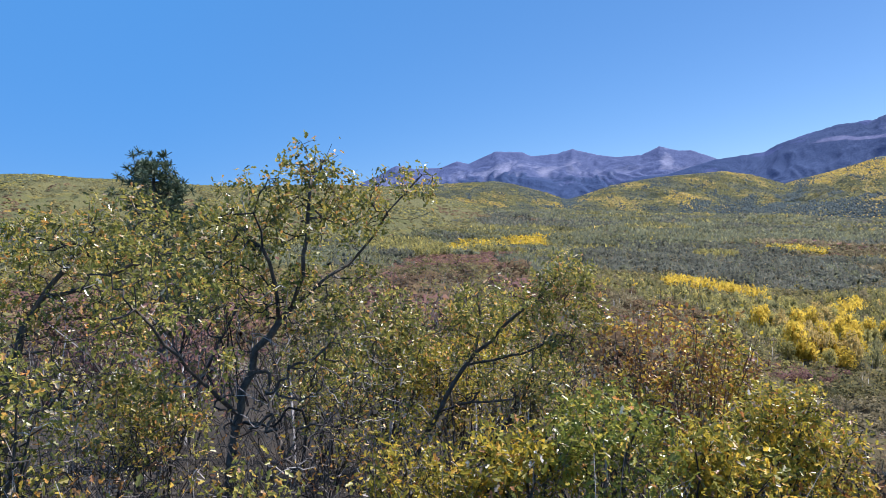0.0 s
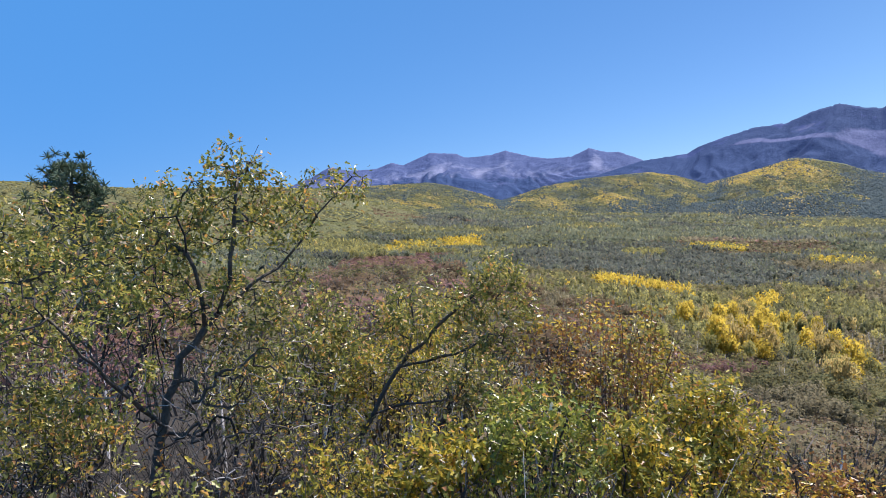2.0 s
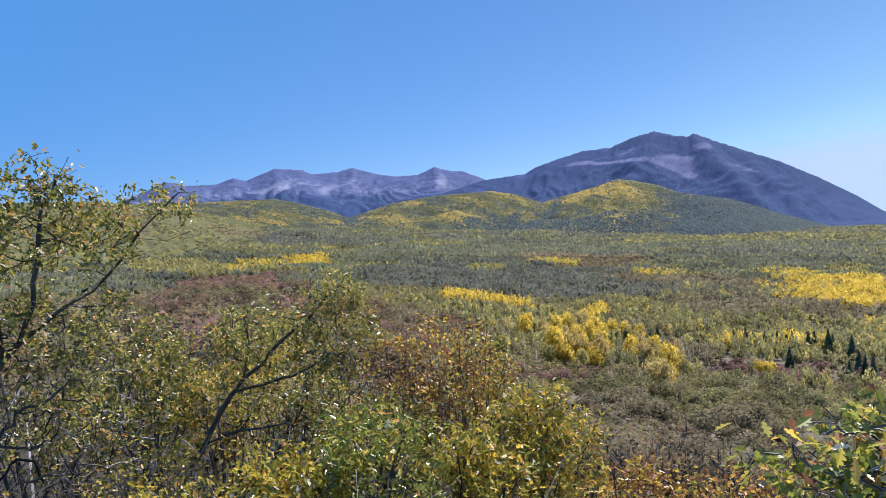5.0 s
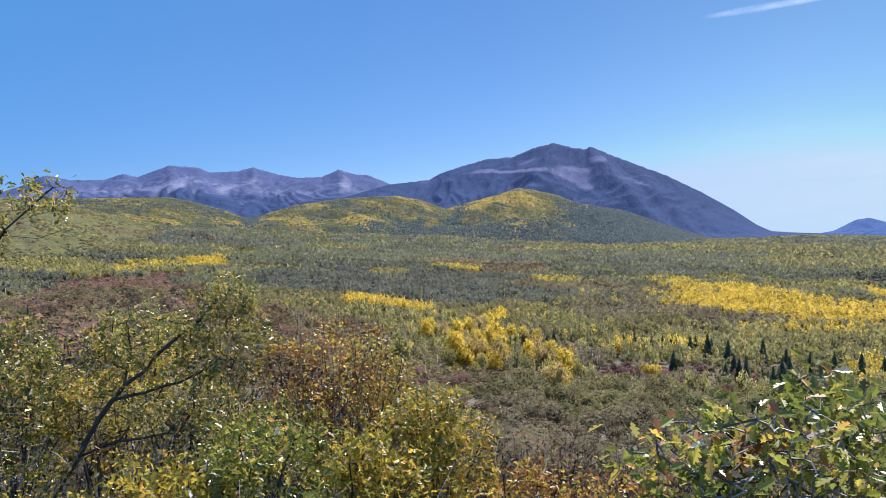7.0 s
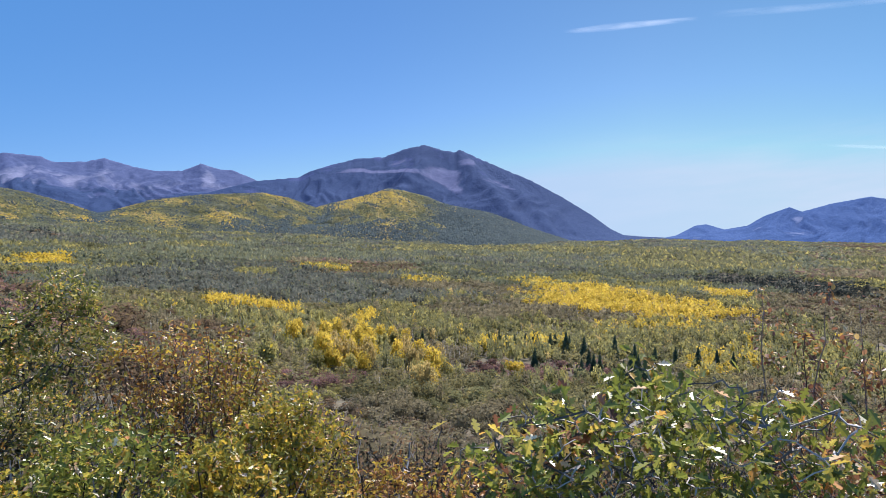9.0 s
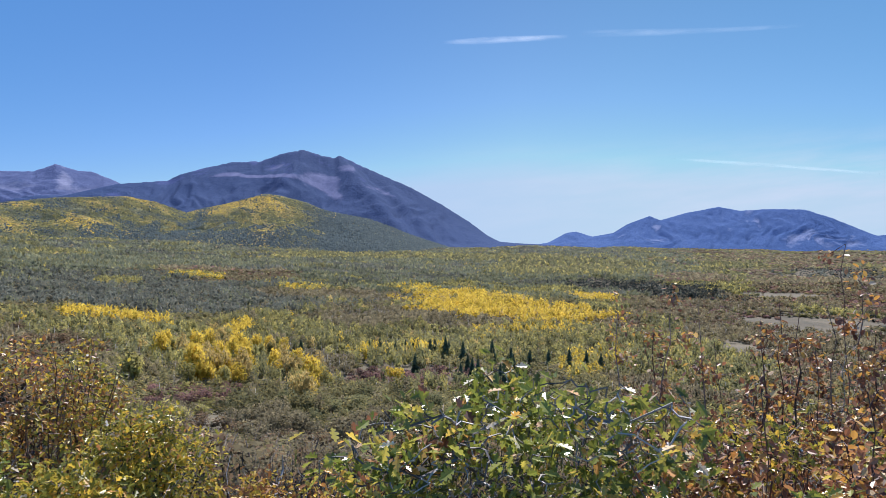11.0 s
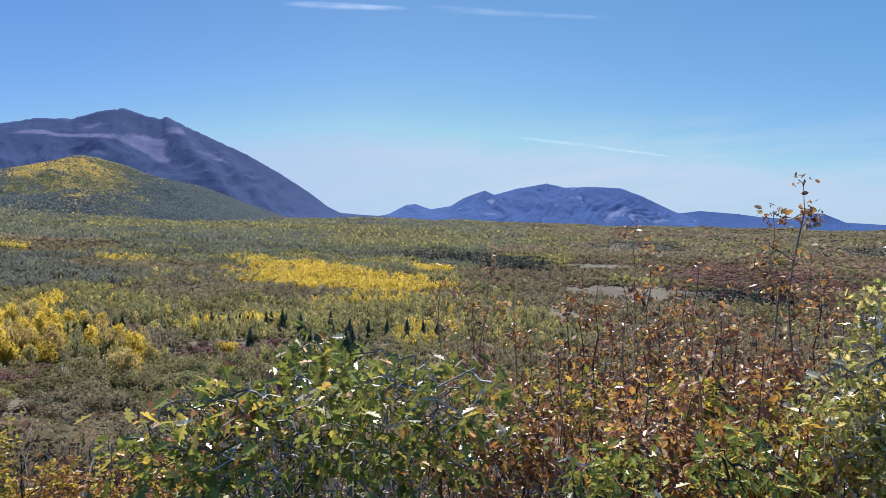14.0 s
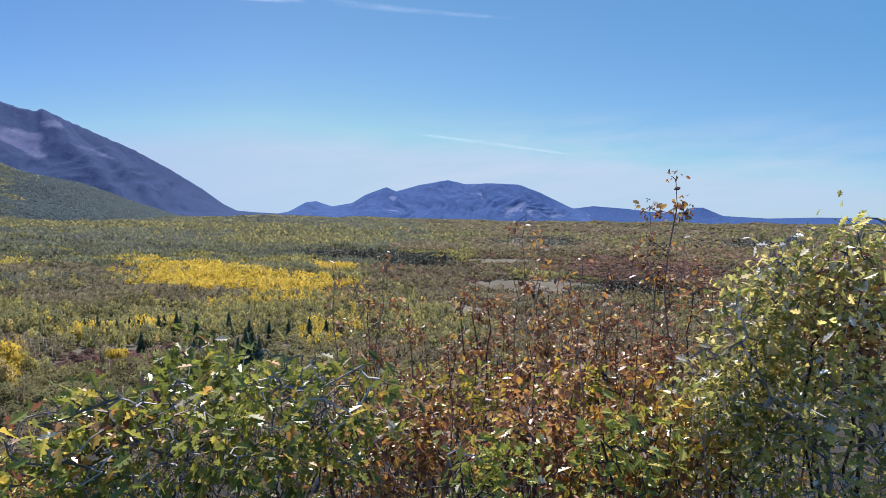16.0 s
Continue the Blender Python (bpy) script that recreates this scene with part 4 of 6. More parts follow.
def front_oak():
    r = 2.9
    trunk = [P(19.5, r), P(19.6, r, -22), P(19.0, r, -18), P(18.6, r, -15.6), P(17.4, r, -13.4), P(16.8, r, -11.6)]
    left = [P(18.8, r, -17), P(16.8, r - 0.2, -15.3), P(14, r - 0.35, -16.6), P(11.5, r - 0.5, -15.0), P(8.5, r - 0.55, -15.9)]
    right = [P(18.6, r, -16.2), P(21, r - 0.15, -16.4), P(23.5, r - 0.25, -14.9), P(26.5, r - 0.3, -15.4), P(30.5, r - 0.35, -13.4)]
    far_left = [P(19, r, -18.5), P(16, r - 0.3, -20.2), P(12.5, r - 0.5, -18.6), P(9.5, r - 0.6, -20), P(7, r - 0.6, -19)]
    mid_right = [P(18.7, r, -15.6), P(20.5, r, -13.4), P(22.3, r, -12)]
    crowns = [(P(16.8, r, -12.8), (0.16, 0.18, 0.10), 26), (P(19, r, -14.6), (0.28, 0.2, 0.13), 40), (P(13.5, r - 0.3, -15.6), (0.2, 0.2, 0.10), 26), (P(9, r - 0.5, -17), (0.2, 0.18, 0.13), 30), (P(23.5, r - 0.2, -15.2), (0.26, 0.2, 0.13), 34),
              (P(15, r - 0.4, -19.5), (0.35, 0.3, 0.16), 50), (P(5.5, r - 0.5, -20), (0.22, 0.2, 0.11), 24), (P(24, r - 0.3, -20), (0.34, 0.25, 0.18), 46), (P(29, r - 0.3, -16.5), (0.2, 0.18, 0.13), 20), (P(15, r - 0.3, -24), (0.45, 0.3, 0.16), 40)]
    bare = [(P(20, r - 0.25, -16.0), (0.42, 0.25, 0.2), 130), (P(10, r - 0.5, -18), (0.3, 0.2, 0.12), 60), (P(27, r - 0.3, -15), (0.2, 0.2, 0.16), 40)]
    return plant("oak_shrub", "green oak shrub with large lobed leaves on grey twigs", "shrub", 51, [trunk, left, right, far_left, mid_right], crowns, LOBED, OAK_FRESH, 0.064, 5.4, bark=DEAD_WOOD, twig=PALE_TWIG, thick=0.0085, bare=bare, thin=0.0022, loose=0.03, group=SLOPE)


front_oak()
clump("oak_shrub", "pale-leaved dry oak sprig among the green leaves", "shrub", 52, 10, 2.5, -14.9, (0.24, 0.2, 0.12), 4, LOBED, PALE_RUSSET, 0.085, 2.2, 18, group=SLOPE, thick=0.012)
RED = "red-brown shrubs along the edge"
for seed, az, r, top, half, spires, mat, n in (
        (61, 29.5, 4.9, -11.5, (0.40, 0.35, 0.55), [(25.9, -4.6), (27.6, -6.2), (30.4, -5.1), (29.0, -8)], PALE_RUSSET, 120),
        (62, 36, 4.4, -11.5, (0.45, 0.35, 0.5), [(32.4, -5.6), (35.0, -6.6), (37.6, -6.0), (36.2, -5.2), (33.6, -8.4), (38.6, -8.6)], PALE_RUSSET, 150),
        (63, 42, 4.5, -10.5, (0.42, 0.35, 0.5), [(40.6, -0.7), (41.8, -4.4), (43.5, -4.8), (39.4, -5.4), (42.6, -7.4), (44.4, -7.8)], PALE_RUSSET, 150),
        (64, 46.5, 4.0, -11, (0.4, 0.35, 0.45), [(45.4, -4.0), (47.5, -5.0), (44.4, -6.4), (48.6, -7.2), (46.4, -7.6)], PALE_RUSSET, 140),
        (65, 51.5, 4.3, -9.5, (0.42, 0.35, 0.5), [(52.6, 2.2), (50.6, 0.2), (53.4, -2.6), (49.5, -3.6), (54.6, -4.5), (51.4, -5.4), (55.6, -6.6)], PALE_RUSSET, 150),
        (66, 33, 3.2, -15.5, (0.42, 0.3, 0.3), [(34, -12)], PALE_RUSSET, 130),
        (67, 43, 3.1, -14.5, (0.45, 0.3, 0.32), [(41, -11.5), (45, -11)], PALE_RUSSET, 140),
        (68, 51, 3.0, -14.5, (0.4, 0.3, 0.32), [(50, -11)], RUSSET, 120)):
    clump("serviceberry_shrub", "upright shrub with thin red-brown stems and dry rusty leaves", "shrub", seed, az, r, top, half, 14, OVAL, mat, 0.042, 10, n, RED_TWIG, RED_TWIG, 0.011, RED, spires=spires, bare=50, loose=0.03, droop=0.5)
clump("bare_shrub", "leafless grey twiggy shrub among the red-brown stems", "shrub", 69, 38.5, 4.8, -8.2, (0.45, 0.35, 0.4), 9, OVAL, PALE_RUSSET, 0.04, 0.6, 60, DEAD_WOOD, DEAD_WOOD, 0.012, RED, bare=170)


def right_oak():
    r = 3.3
    trunk = [P(64.5, r), P(64.3, r, -20), P(64, r, -13), P(64.6, r, -8), P(65, r, -3.5), P(65.8, r, -0.6)]
    left = [P(64, r, -14), P(61, r, -8), P(60.2, r, -4), P(61.5, r, -1.2)]
    low = [P(64, r, -17), P(60, r - 0.2, -14), P(57.5, r - 0.2, -10)]
    crowns = [(P(66.4, r, -2.0), (0.18, 0.2, 0.10), 34), (P(61.8, r, -3.0), (0.10, 0.14, 0.09), 20), (P(66, r, -6), (0.26, 0.25, 0.15), 54), (P(61.5, r, -8.5), (0.2, 0.2, 0.14), 44), (P(66, r, -11), (0.36, 0.3, 0.24), 80), (P(60, r - 0.1, -13.5), (0.25, 0.22, 0.18), 54), (P(63, r - 0.2, -18), (0.4, 0.3, 0.24), 70), (P(56.5, r - 0.2, -18), (0.28, 0.2, 0.2), 40), (P(72, r, -8), (0.35, 0.3, 0.4), 60), (P(59, r - 0.1, -7.5), (0.16, 0.2, 0.16), 40), (P(57.5, r - 0.1, -11.5), (0.2, 0.2, 0.16), 44), (P(54.8, r - 0.2, -15), (0.2, 0.2, 0.16), 36), (P(62, r, -5.5), (0.16, 0.2, 0.14), 36), (P(66, r - 0.1, -15), (0.4, 0.3, 0.25), 60), (P(70, r - 0.2, -20), (0.4, 0.3, 0.25), 50), (P(62, r - 0.3, -23), (0.4, 0.3, 0.2), 50), (P(67, r - 0.3, -25), (0.4, 0.3, 0.2), 50)]
    # Its pale leaves are glints painted by the last stop of the olive ramp.
    return plant("oak_shrub", "tall leafy oak shrub, green with rusty leaves and painted pale glints", "shrub", 71, [trunk, left, low], crowns, LOBED, OAK_OLIVE, 0.054, 4.4, bark=DEAD_WOOD, twig=PALE_TWIG, thick=0.013, loose=0.035, group=SLOPE)


right_oak()
for seed, az, r, top, half, mat, n in ((73, 60.5, 3.5, -7.5, (0.22, 0.2, 0.3), OAK_YELLOW, 80), (74, 57, 3.2, -13.5, (0.3, 0.22, 0.25), OAK_FRESH, 90), (75, 49, 2.7, -17, (0.3, 0.2, 0.14), OAK_FRESH, 60),
                                       (76, 38, 2.6, -19, (0.3, 0.2, 0.12), OAK_FRESH, 50), (77, 30, 3.0, -17, (0.3, 0.2, 0.15), OAK_GREEN, 60), (78, 45, 3.6, -13.5, (0.35, 0.25, 0.2), OAK_YELLOW, 70), (79, 34.5, 3.7, -13.8, (0.35, 0.25, 0.2), OAK_YELLOW, 70)):
    clump("oak_shrub", "low leafy oak sprouts among red-brown stems", "shrub", seed, az, r, top, half, 6, LOBED, mat, 0.055, 5, n, group=SLOPE, thick=0.01, loose=0.035)
clump("oak_shrub", "rusty oak sprigs above the green oak shrub", "shrub", 72, 66, 3.5, -2.6, (0.32, 0.28, 0.3), 7, LOBED, PALE_RUSSET, 0.056, 7, 110, group=SLOPE)


def pine():
    """A young pine: whorls of limbs that end in tufts of long needles."""
    rng = np.random.default_rng(91)
    base, r = P(-59.7, 19), 19
    height = float(P(-59.7, r, 5.1)[2] - base[2])
    limbs, tips = [[np.zeros(3), (0.05, 0, height * 0.5), (0, 0, height)]], []
    for k in range(15):
        h = height * (0.28 + 0.70 * k / 14)
        reach = 1.25 * (1 - (h / height) ** 2.6) ** 0.6 + 0.12
        for j in range(5):
            a = rng.uniform(0, 6.283)
            q = reach * rng.uniform(0.6, 1.1)
            tip = np.array([math.cos(a) * q, math.sin(a) * q, h + q * rng.uniform(0.15, 0.5)])
            limbs.append([np.array([0, 0, h]), tip * 0.5 + np.array([0, 0, h * 0.5 - 0.05]), tip])
            tips += [tip] + [tip * np.array([0.75, 0.75, 1]) + rng.normal(size=3) * 0.2 for _ in range(3)] + [tip + rng.normal(size=3) * 0.17 for _ in range(3)]
    wood, fine, _ = grow(rng, limbs, np.array(tips), step=0.3, thick=0.11, thin=0.006)
    root = tagged(new("pine_tree"), "dark green young pine rising above the oak brush", "tree")
    root.location = base
    part("trunk", mesh_from("trunk", *joined(wood), BARK, smooth=True), root, "brown bark")
    if fine:
        tagged(part("branchwork", mesh_from("branchwork", *joined(fine), BARK), root), kind="stuff")
    at = np.repeat(np.array(tips), 34, 0)
    way = unit(rng, len(at)) + np.array([0, 0, 0.35])
    needle = (np.array([(0, -0.06, 0), (0, 0.06, 0), (1, 0.05, 0), (1, -0.05, 0)]), [np.array([[0, 1, 2, 3]])])
    tagged(part("foliage", mesh_from("foliage", *spread(needle, at, way, unit(rng, len(at)), rng.uniform(0.11, 0.19, len(at))), PINE), root), kind="stuff")


pine()


def undergrowth():
    """Twigs, sprouts and dead leaves that fill the ground between the near shrubs."""
    rng = np.random.default_rng(55)
    stems, at, way = [], [], []
    while len(stems) < 2600:
        az, r = rng.uniform(-76, 72), 2.3 + 7.5 * rng.random() ** 0.8
        top = float(np.interp(az, [-76, -45, -30, 0, 30, 72], [-11, -13, -17, -20, -19, -17]))
        foot = P(az, r)
        room = EYE_Z + r * math.tan(math.radians(top)) - foot[2]
        if room < 0.12:
            continue
        h = min(rng.uniform(0.2, 1.0), room)
        tip = foot + np.array([rng.normal() * 0.7, rng.normal() * 0.7, 1]) * h
        mid = (foot + tip) / 2 + rng.normal(size=3) * 0.06 * h
        stems.append(tube(np.array([foot - np.array([0, 0, 0.05]), mid, tip]), [0.004, 0.003, 0.0015], 3))
        for _ in range(4):
            f = rng.random() ** 0.6
            if az < -44 and rng.random() < 0.93:
                continue
            at.append(foot + (tip - foot) * f + rng.normal(size=3) * 0.06)
            way.append(rng.normal(size=3))
    root = tagged(new("undergrowth"), "dry twigs, sprouts and fallen leaves between the shrubs", "undergrowth", kind="stuff")
    tagged(part("branchwork", mesh_from("branchwork", *joined(stems), TWIG), root), kind="stuff")
    at, way = np.array(at), np.array(way)
    for mat, k in ((OAK_GREEN, slice(0, None, 3)), (RUSSET, slice(1, None, 3)), (OAK_YELLOW, slice(2, None, 3))):
        tagged(part("foliage", mesh_from("foliage", *spread(LOBED_SMALL, at[k], way[k], unit(rng, len(at[k])) + np.array([0, 0, 0.7]), rng.uniform(0.03, 0.06, len(at[k]))), mat), root), kind="stuff")


undergrowth()

# ---- brush on the slopes ----


def leaf_ball(rng, n, crowns, size, shape=BLADE):
    """Leaves in several ellipsoids ((centre, half sizes), ...), facing mostly up and outward."""
    w = np.array([np.prod(h) ** 0.67 for c, h in crowns])
    pick = rng.choice(len(crowns), n, p=w / w.sum())
    d = unit(rng, n)
    c, h = np.array([c for c, _ in crowns], float)[pick], np.array([h for _, h in crowns], float)[pick]
    at = c + d * h * (rng.random(n)[:, None] ** 0.3)
    return spread(shape, at, unit(rng, n), d * 0.7 + unit(rng, n) * 0.7 + np.array([0, 0, 0.9]), size * rng.uniform(0.6, 1.3, n))


def bush_crowns(rng, width, height, n=8):
    return [(((rng.random() - 0.5) * width, (rng.random() - 0.5) * width, height * rng.uniform(0.28, 0.8)), np.array([0.26 * width, 0.26 * width, 0.26 * height]) * rng.uniform(0.7, 1.2)) for _ in range(n)]


def bush(seed, mat, width, height, leaves, size, name="oak_shrub", label="", shape=BLADE, group="brush on the hillside"):
    rng = np.random.default_rng(seed)
    root = tagged(new(name), label, "shrub", group)
    crowns = bush_crowns(rng, width, height)
    stems = []
    for c, h in crowns:
        c = np.array(c)
        foot = np.array([c[0] * 0.15, c[1] * 0.15, -0.3])
        stems.append(tube(np.array([foot, c * np.array([0.5, 0.5, 0.45]), c, c + np.array([0, 0, h[2] * 0.7])]), [0.03, 0.024, 0.015, 0.006], 4))
        for _ in range(2):
            q = c + unit(rng, 1)[0] * h * 0.9
            stems.append(tube(np.array([c * np.array([0.7, 0.7, 0.7]), (c + q) / 2 + rng.normal(size=3) * 0.08, q]), [0.011, 0.008, 0.004], 3))
    part("stem", mesh_from("stem", *joined(stems), TWIG), root, "grey stems")
    v, f = leaf_ball(rng, leaves, crowns, size, shape)
    n = (v - [0, 0, height * 0.3]) / [width, width, height]
    n = n / (np.linalg.norm(n, axis=1, keepdims=True) + 1e-6) + unit(rng, len(n)) * 0.45
    tagged(part("foliage", mesh_from("foliage", v, f, mat, smooth=True, normals=n / np.linalg.norm(n, axis=1, keepdims=True)), root), kind="stuff")
    return root


CEILING_AZ = [-78, -60, -50, -40, -30, -22, -12, 0, 10, 25, 40, 60, 78]
CEILING_EL = [1, -1, -3, -4, -5, -9, -14, -15.5, -15.5, -14, -11, -7, -6]
brushes = {}
for key, mat, words in (("olive", BRUSH_OLIVE, "olive green oak brush on the hillside"), ("brown", BRUSH_BROWN, "brown oak brush with thinning leaves"), ("red", BRUSH_RED, "russet red oak brush on the slope"),
                        ("grey", BRUSH_GREY, "nearly bare grey-brown oak brush"), ("yellow", ASPEN_LIME, "yellow-green oak brush on the slope")):
    brushes[key] = (mat, words)


def slope_kind(az, r, u):
    """Which brush grows where on the near slopes."""
    n = float(wave(az / 6 + 3, r / 30)) + float(wave(az / 1.6, r / 9)) * 0.4
    if az < -22:
        return "red" if n > 0.55 else "brown" if n > 0.05 else "olive" if u < 0.7 else "grey"
    if az < -8:
        return "red" if n > 0.3 else "brown" if n > -0.1 else "grey" if u < 0.5 else "yellow"
    if az < 14:
        return ("grey" if u < 0.5 else "brown" if u < 0.85 else "olive") if r < 140 else ("olive" if n > -0.2 else "grey" if u < 0.5 else "yellow" if u < 0.7 else "brown")
    return "olive" if n > 0.2 else "brown" if u < 0.5 else "yellow" if u < 0.65 else "grey"


rng = np.random.default_rng(101)
spots = []
r = 8.5
while r < 185:
    gap = 2.4 if r < 30 else 3.7 if r < 80 else 4.5
    az = -76.0 + rng.random() * 4
    while az < 76:
        a, q = az + rng.normal() * 0.25 * math.degrees(gap / r), r + rng.normal() * 0.3 * gap
        limit = float(np.interp(a, CEILING_AZ, CEILING_EL))
        room = EYE_Z + q * math.tan(math.radians(limit)) - float(ground_z(a, q))
        tall = min(rng.uniform(1.6, 3.4), room if q < 90 else 9)
        if tall > 0.7:
            spots.append((a, q, tall, slope_kind(a, q, rng.random()), rng.uniform(0, 360)))
        az += math.degrees(gap / r)
    r += gap * 0.9
near_made, mid_made, mid_rest = {}, {}, []
for a, q, tall, kind, turn in spots:
    mat, words = brushes[kind]
    m = pose(*place(a, q), 0, 0, turn)
    fine = q < 24
    if not fine and q > 40:
        if q > 95 and -14 < a < 16 and turn < 110:
            continue
        mid_rest.append((a, q, tall, kind, turn))
        continue
    pool = near_made if fine else mid_made
    have = pool.setdefault(kind, [])
    sizes = 1.3 if tall < 1.3 else 2.0 if tall < 2.2 else 2.9
    m = m @ Matrix.Scale(min(1.0, tall / sizes * 0.92), 4)
    same = [h for h in have if h[0] == sizes]
    if len(same) < 2:
        ob = bush(200 + len(spots) % 7 + len(have) * 13 + (0 if fine else 500) , mat, sizes * 1.15, sizes, 460 if fine else 150, 0.10 if fine else 0.2, label=words)
        ob.matrix_basis = m
        have.append((sizes, ob))
    else:
        copy_thing(same[int(turn) % 2][1], m)


def scatter(templates, at, size, turn, which, lift=0.2):
    """Joined copies of (vertices, faces) templates: vertices, faces and normals that round each crown."""
    vs, fs, ns, n = [], [], [], 0
    for k, (v, f) in enumerate(templates):
        pick = np.where(which == k)[0]
        if not len(pick):
            continue
        c, s = np.cos(turn[pick])[:, None], np.sin(turn[pick])[:, None]
        w = np.stack([(v[:, 0] * c - v[:, 1] * s) * size[pick, :1], (v[:, 0] * s + v[:, 1] * c) * size[pick, :1], v[None, :, 2] * size[pick, 1:2]], -1) + at[pick][:, None]
        round_v = v - np.array([0, 0, 0.45 - lift])
        m = np.stack([round_v[:, 0] * c - round_v[:, 1] * s, round_v[:, 0] * s + round_v[:, 1] * c, np.broadcast_to(round_v[:, 2], (len(pick), len(v)))], -1)
        m = m / (np.linalg.norm(m, axis=-1, keepdims=True) + 1e-9) + np.random.default_rng(k).normal(size=(1, len(v), 3)) * 0.26
        ns.append((m / (np.linalg.norm(m, axis=-1, keepdims=True) + 1e-9)).reshape(-1, 3))
        vs.append(w.reshape(-1, 3))
        fs.append((f[None] + np.arange(len(pick))[:, None, None] * len(v)).reshape(-1, f.shape[1]) + n)
        n += w.size // 3
    return np.concatenate(vs), np.concatenate(fs), np.concatenate(ns)


def stand(name, mat, *scattered):
    v, f, n = scatter(*scattered)
    return new(name, mesh_from(name, v, f, mat, smooth=True, normals=n))


def body_tree(seed, clumps, low, size, wide=1.0):
    """A tree crown one metre wide and high of many small three-cornered leaf clumps in an uneven outline."""
    rng = np.random.default_rng(seed)
    h = 1 - low
    lobes = [(((rng.random() - 0.5) * 0.55, (rng.random() - 0.5) * 0.55, low + h * rng.uniform(0.2, 0.75)), (0.26, 0.26, h * 0.27)) for _ in range(6)] + [((0, 0, low + h * 0.5), (0.3, 0.3, h * 0.46))]
    tri = (np.array([(-0.4, -0.5, 0), (0.7, -0.1, 0.1), (-0.2, 0.6, 0.05)]), [np.array([[0, 1, 2]])])
    v, f = leaf_ball(rng, clumps, lobes, size, tri)
    return v, f[0]


def tip(seed, sides):
    """The top of a crown in closed woods, one metre wide and high."""
    rng = np.random.default_rng(seed)
    a = (np.arange(sides) + rng.uniform(-0.3, 0.3, sides)) * 6.283 / sides
    ring = np.stack([0.52 * np.cos(a), 0.52 * np.sin(a), rng.uniform(0.1, 0.45, sides)], -1)
    i = np.arange(sides)
    return np.concatenate([[(rng.uniform(-0.15, 0.15), rng.uniform(-0.15, 0.15), 1.0)], ring]), np.stack([0 * i, 1 + i, 1 + (i + 1) % sides], -1)


def spindle(seed, sides):
    """A narrow far crown one metre wide and high, uneven all round."""
    rng = np.random.default_rng(seed)
    a = (np.arange(sides) + rng.uniform(-0.3, 0.3, sides)) * 6.283 / sides
    upper = np.stack([0.48 * np.cos(a), 0.48 * np.sin(a), rng.uniform(0.5, 0.75, sides)], -1) * rng.uniform(0.75, 1.15, (sides, 1))
    lower = np.stack([0.42 * np.cos(a + 0.5), 0.42 * np.sin(a + 0.5), rng.uniform(0.0, 0.1, sides)], -1)
    v = np.concatenate([[(rng.uniform(-0.12, 0.12), rng.uniform(-0.12, 0.12), 1.0)], upper, lower])
    i = np.arange(sides)
    j = (i + 1) % sides
    return v, np.concatenate([np.stack([0 * i, 1 + i, 1 + j], -1), np.stack([1 + i, 1 + sides + i, 1 + j], -1), np.stack([1 + j, 1 + sides + i, 1 + sides + j], -1)])


kinds_rest = sorted({s[3] for s in mid_rest})
for kind in kinds_rest:
    pick = [s for s in mid_rest if s[3] == kind]
    at = np.array([place(s[0], s[1]) for s in pick])
    size = np.array([(s[2] * 1.9, s[2] * 1.15) for s in pick])
    temps = [body_tree(300 + k, 230, 0.0, 0.085) for k in range(5)]
    tagged(stand("oak_brush", brushes[kind][0], temps, at, size, np.radians([s[4] for s in pick]), np.arange(len(pick)) % 5), brushes[kind][1], "brush", kind="stuff")

near_rest = [s for s in mid_rest if s[1] < 150 and abs(s[0]) < 50]
fork = joined([tube(np.array([(0, 0, -0.05), (0.10 * math.cos(a), 0.10 * math.sin(a), 0.35), (0.26 * math.cos(a + 0.3), 0.26 * math.sin(a + 0.3), 0.85)]), [0.022, 0.016, 0.006], 3) for a in (0.3, 1.9, 3.3, 4.6)])
tagged(stand("brush_stems", BARK, [fork], np.array([place(s[0], s[1]) for s in near_rest]), np.array([(s[2] * 1.9, s[2] * 1.2) for s in near_rest]), np.radians([s[4] for s in near_rest]), np.zeros(len(near_rest), int)),
       "dark forked stems in the oak brush", "brush", kind="stuff")

# ---- trees of the valley ----


def inside(az, dip, x, y, a, d, da, dd, slope):
    """0 to 1: how far a place lies inside a patch of the valley, with an uneven edge; the patch is given by bearing and angle of dip."""
    u = (az - a) / da
    v = (dip - d - slope * (az - a)) / dd
    e = (u ** 4 + v ** 4) ** 0.25 + 0.30 * rough(x / 34 + 7, y / 34, 3)
    return np.clip((1 - e) / 0.25 + 0.5, 0, 1)


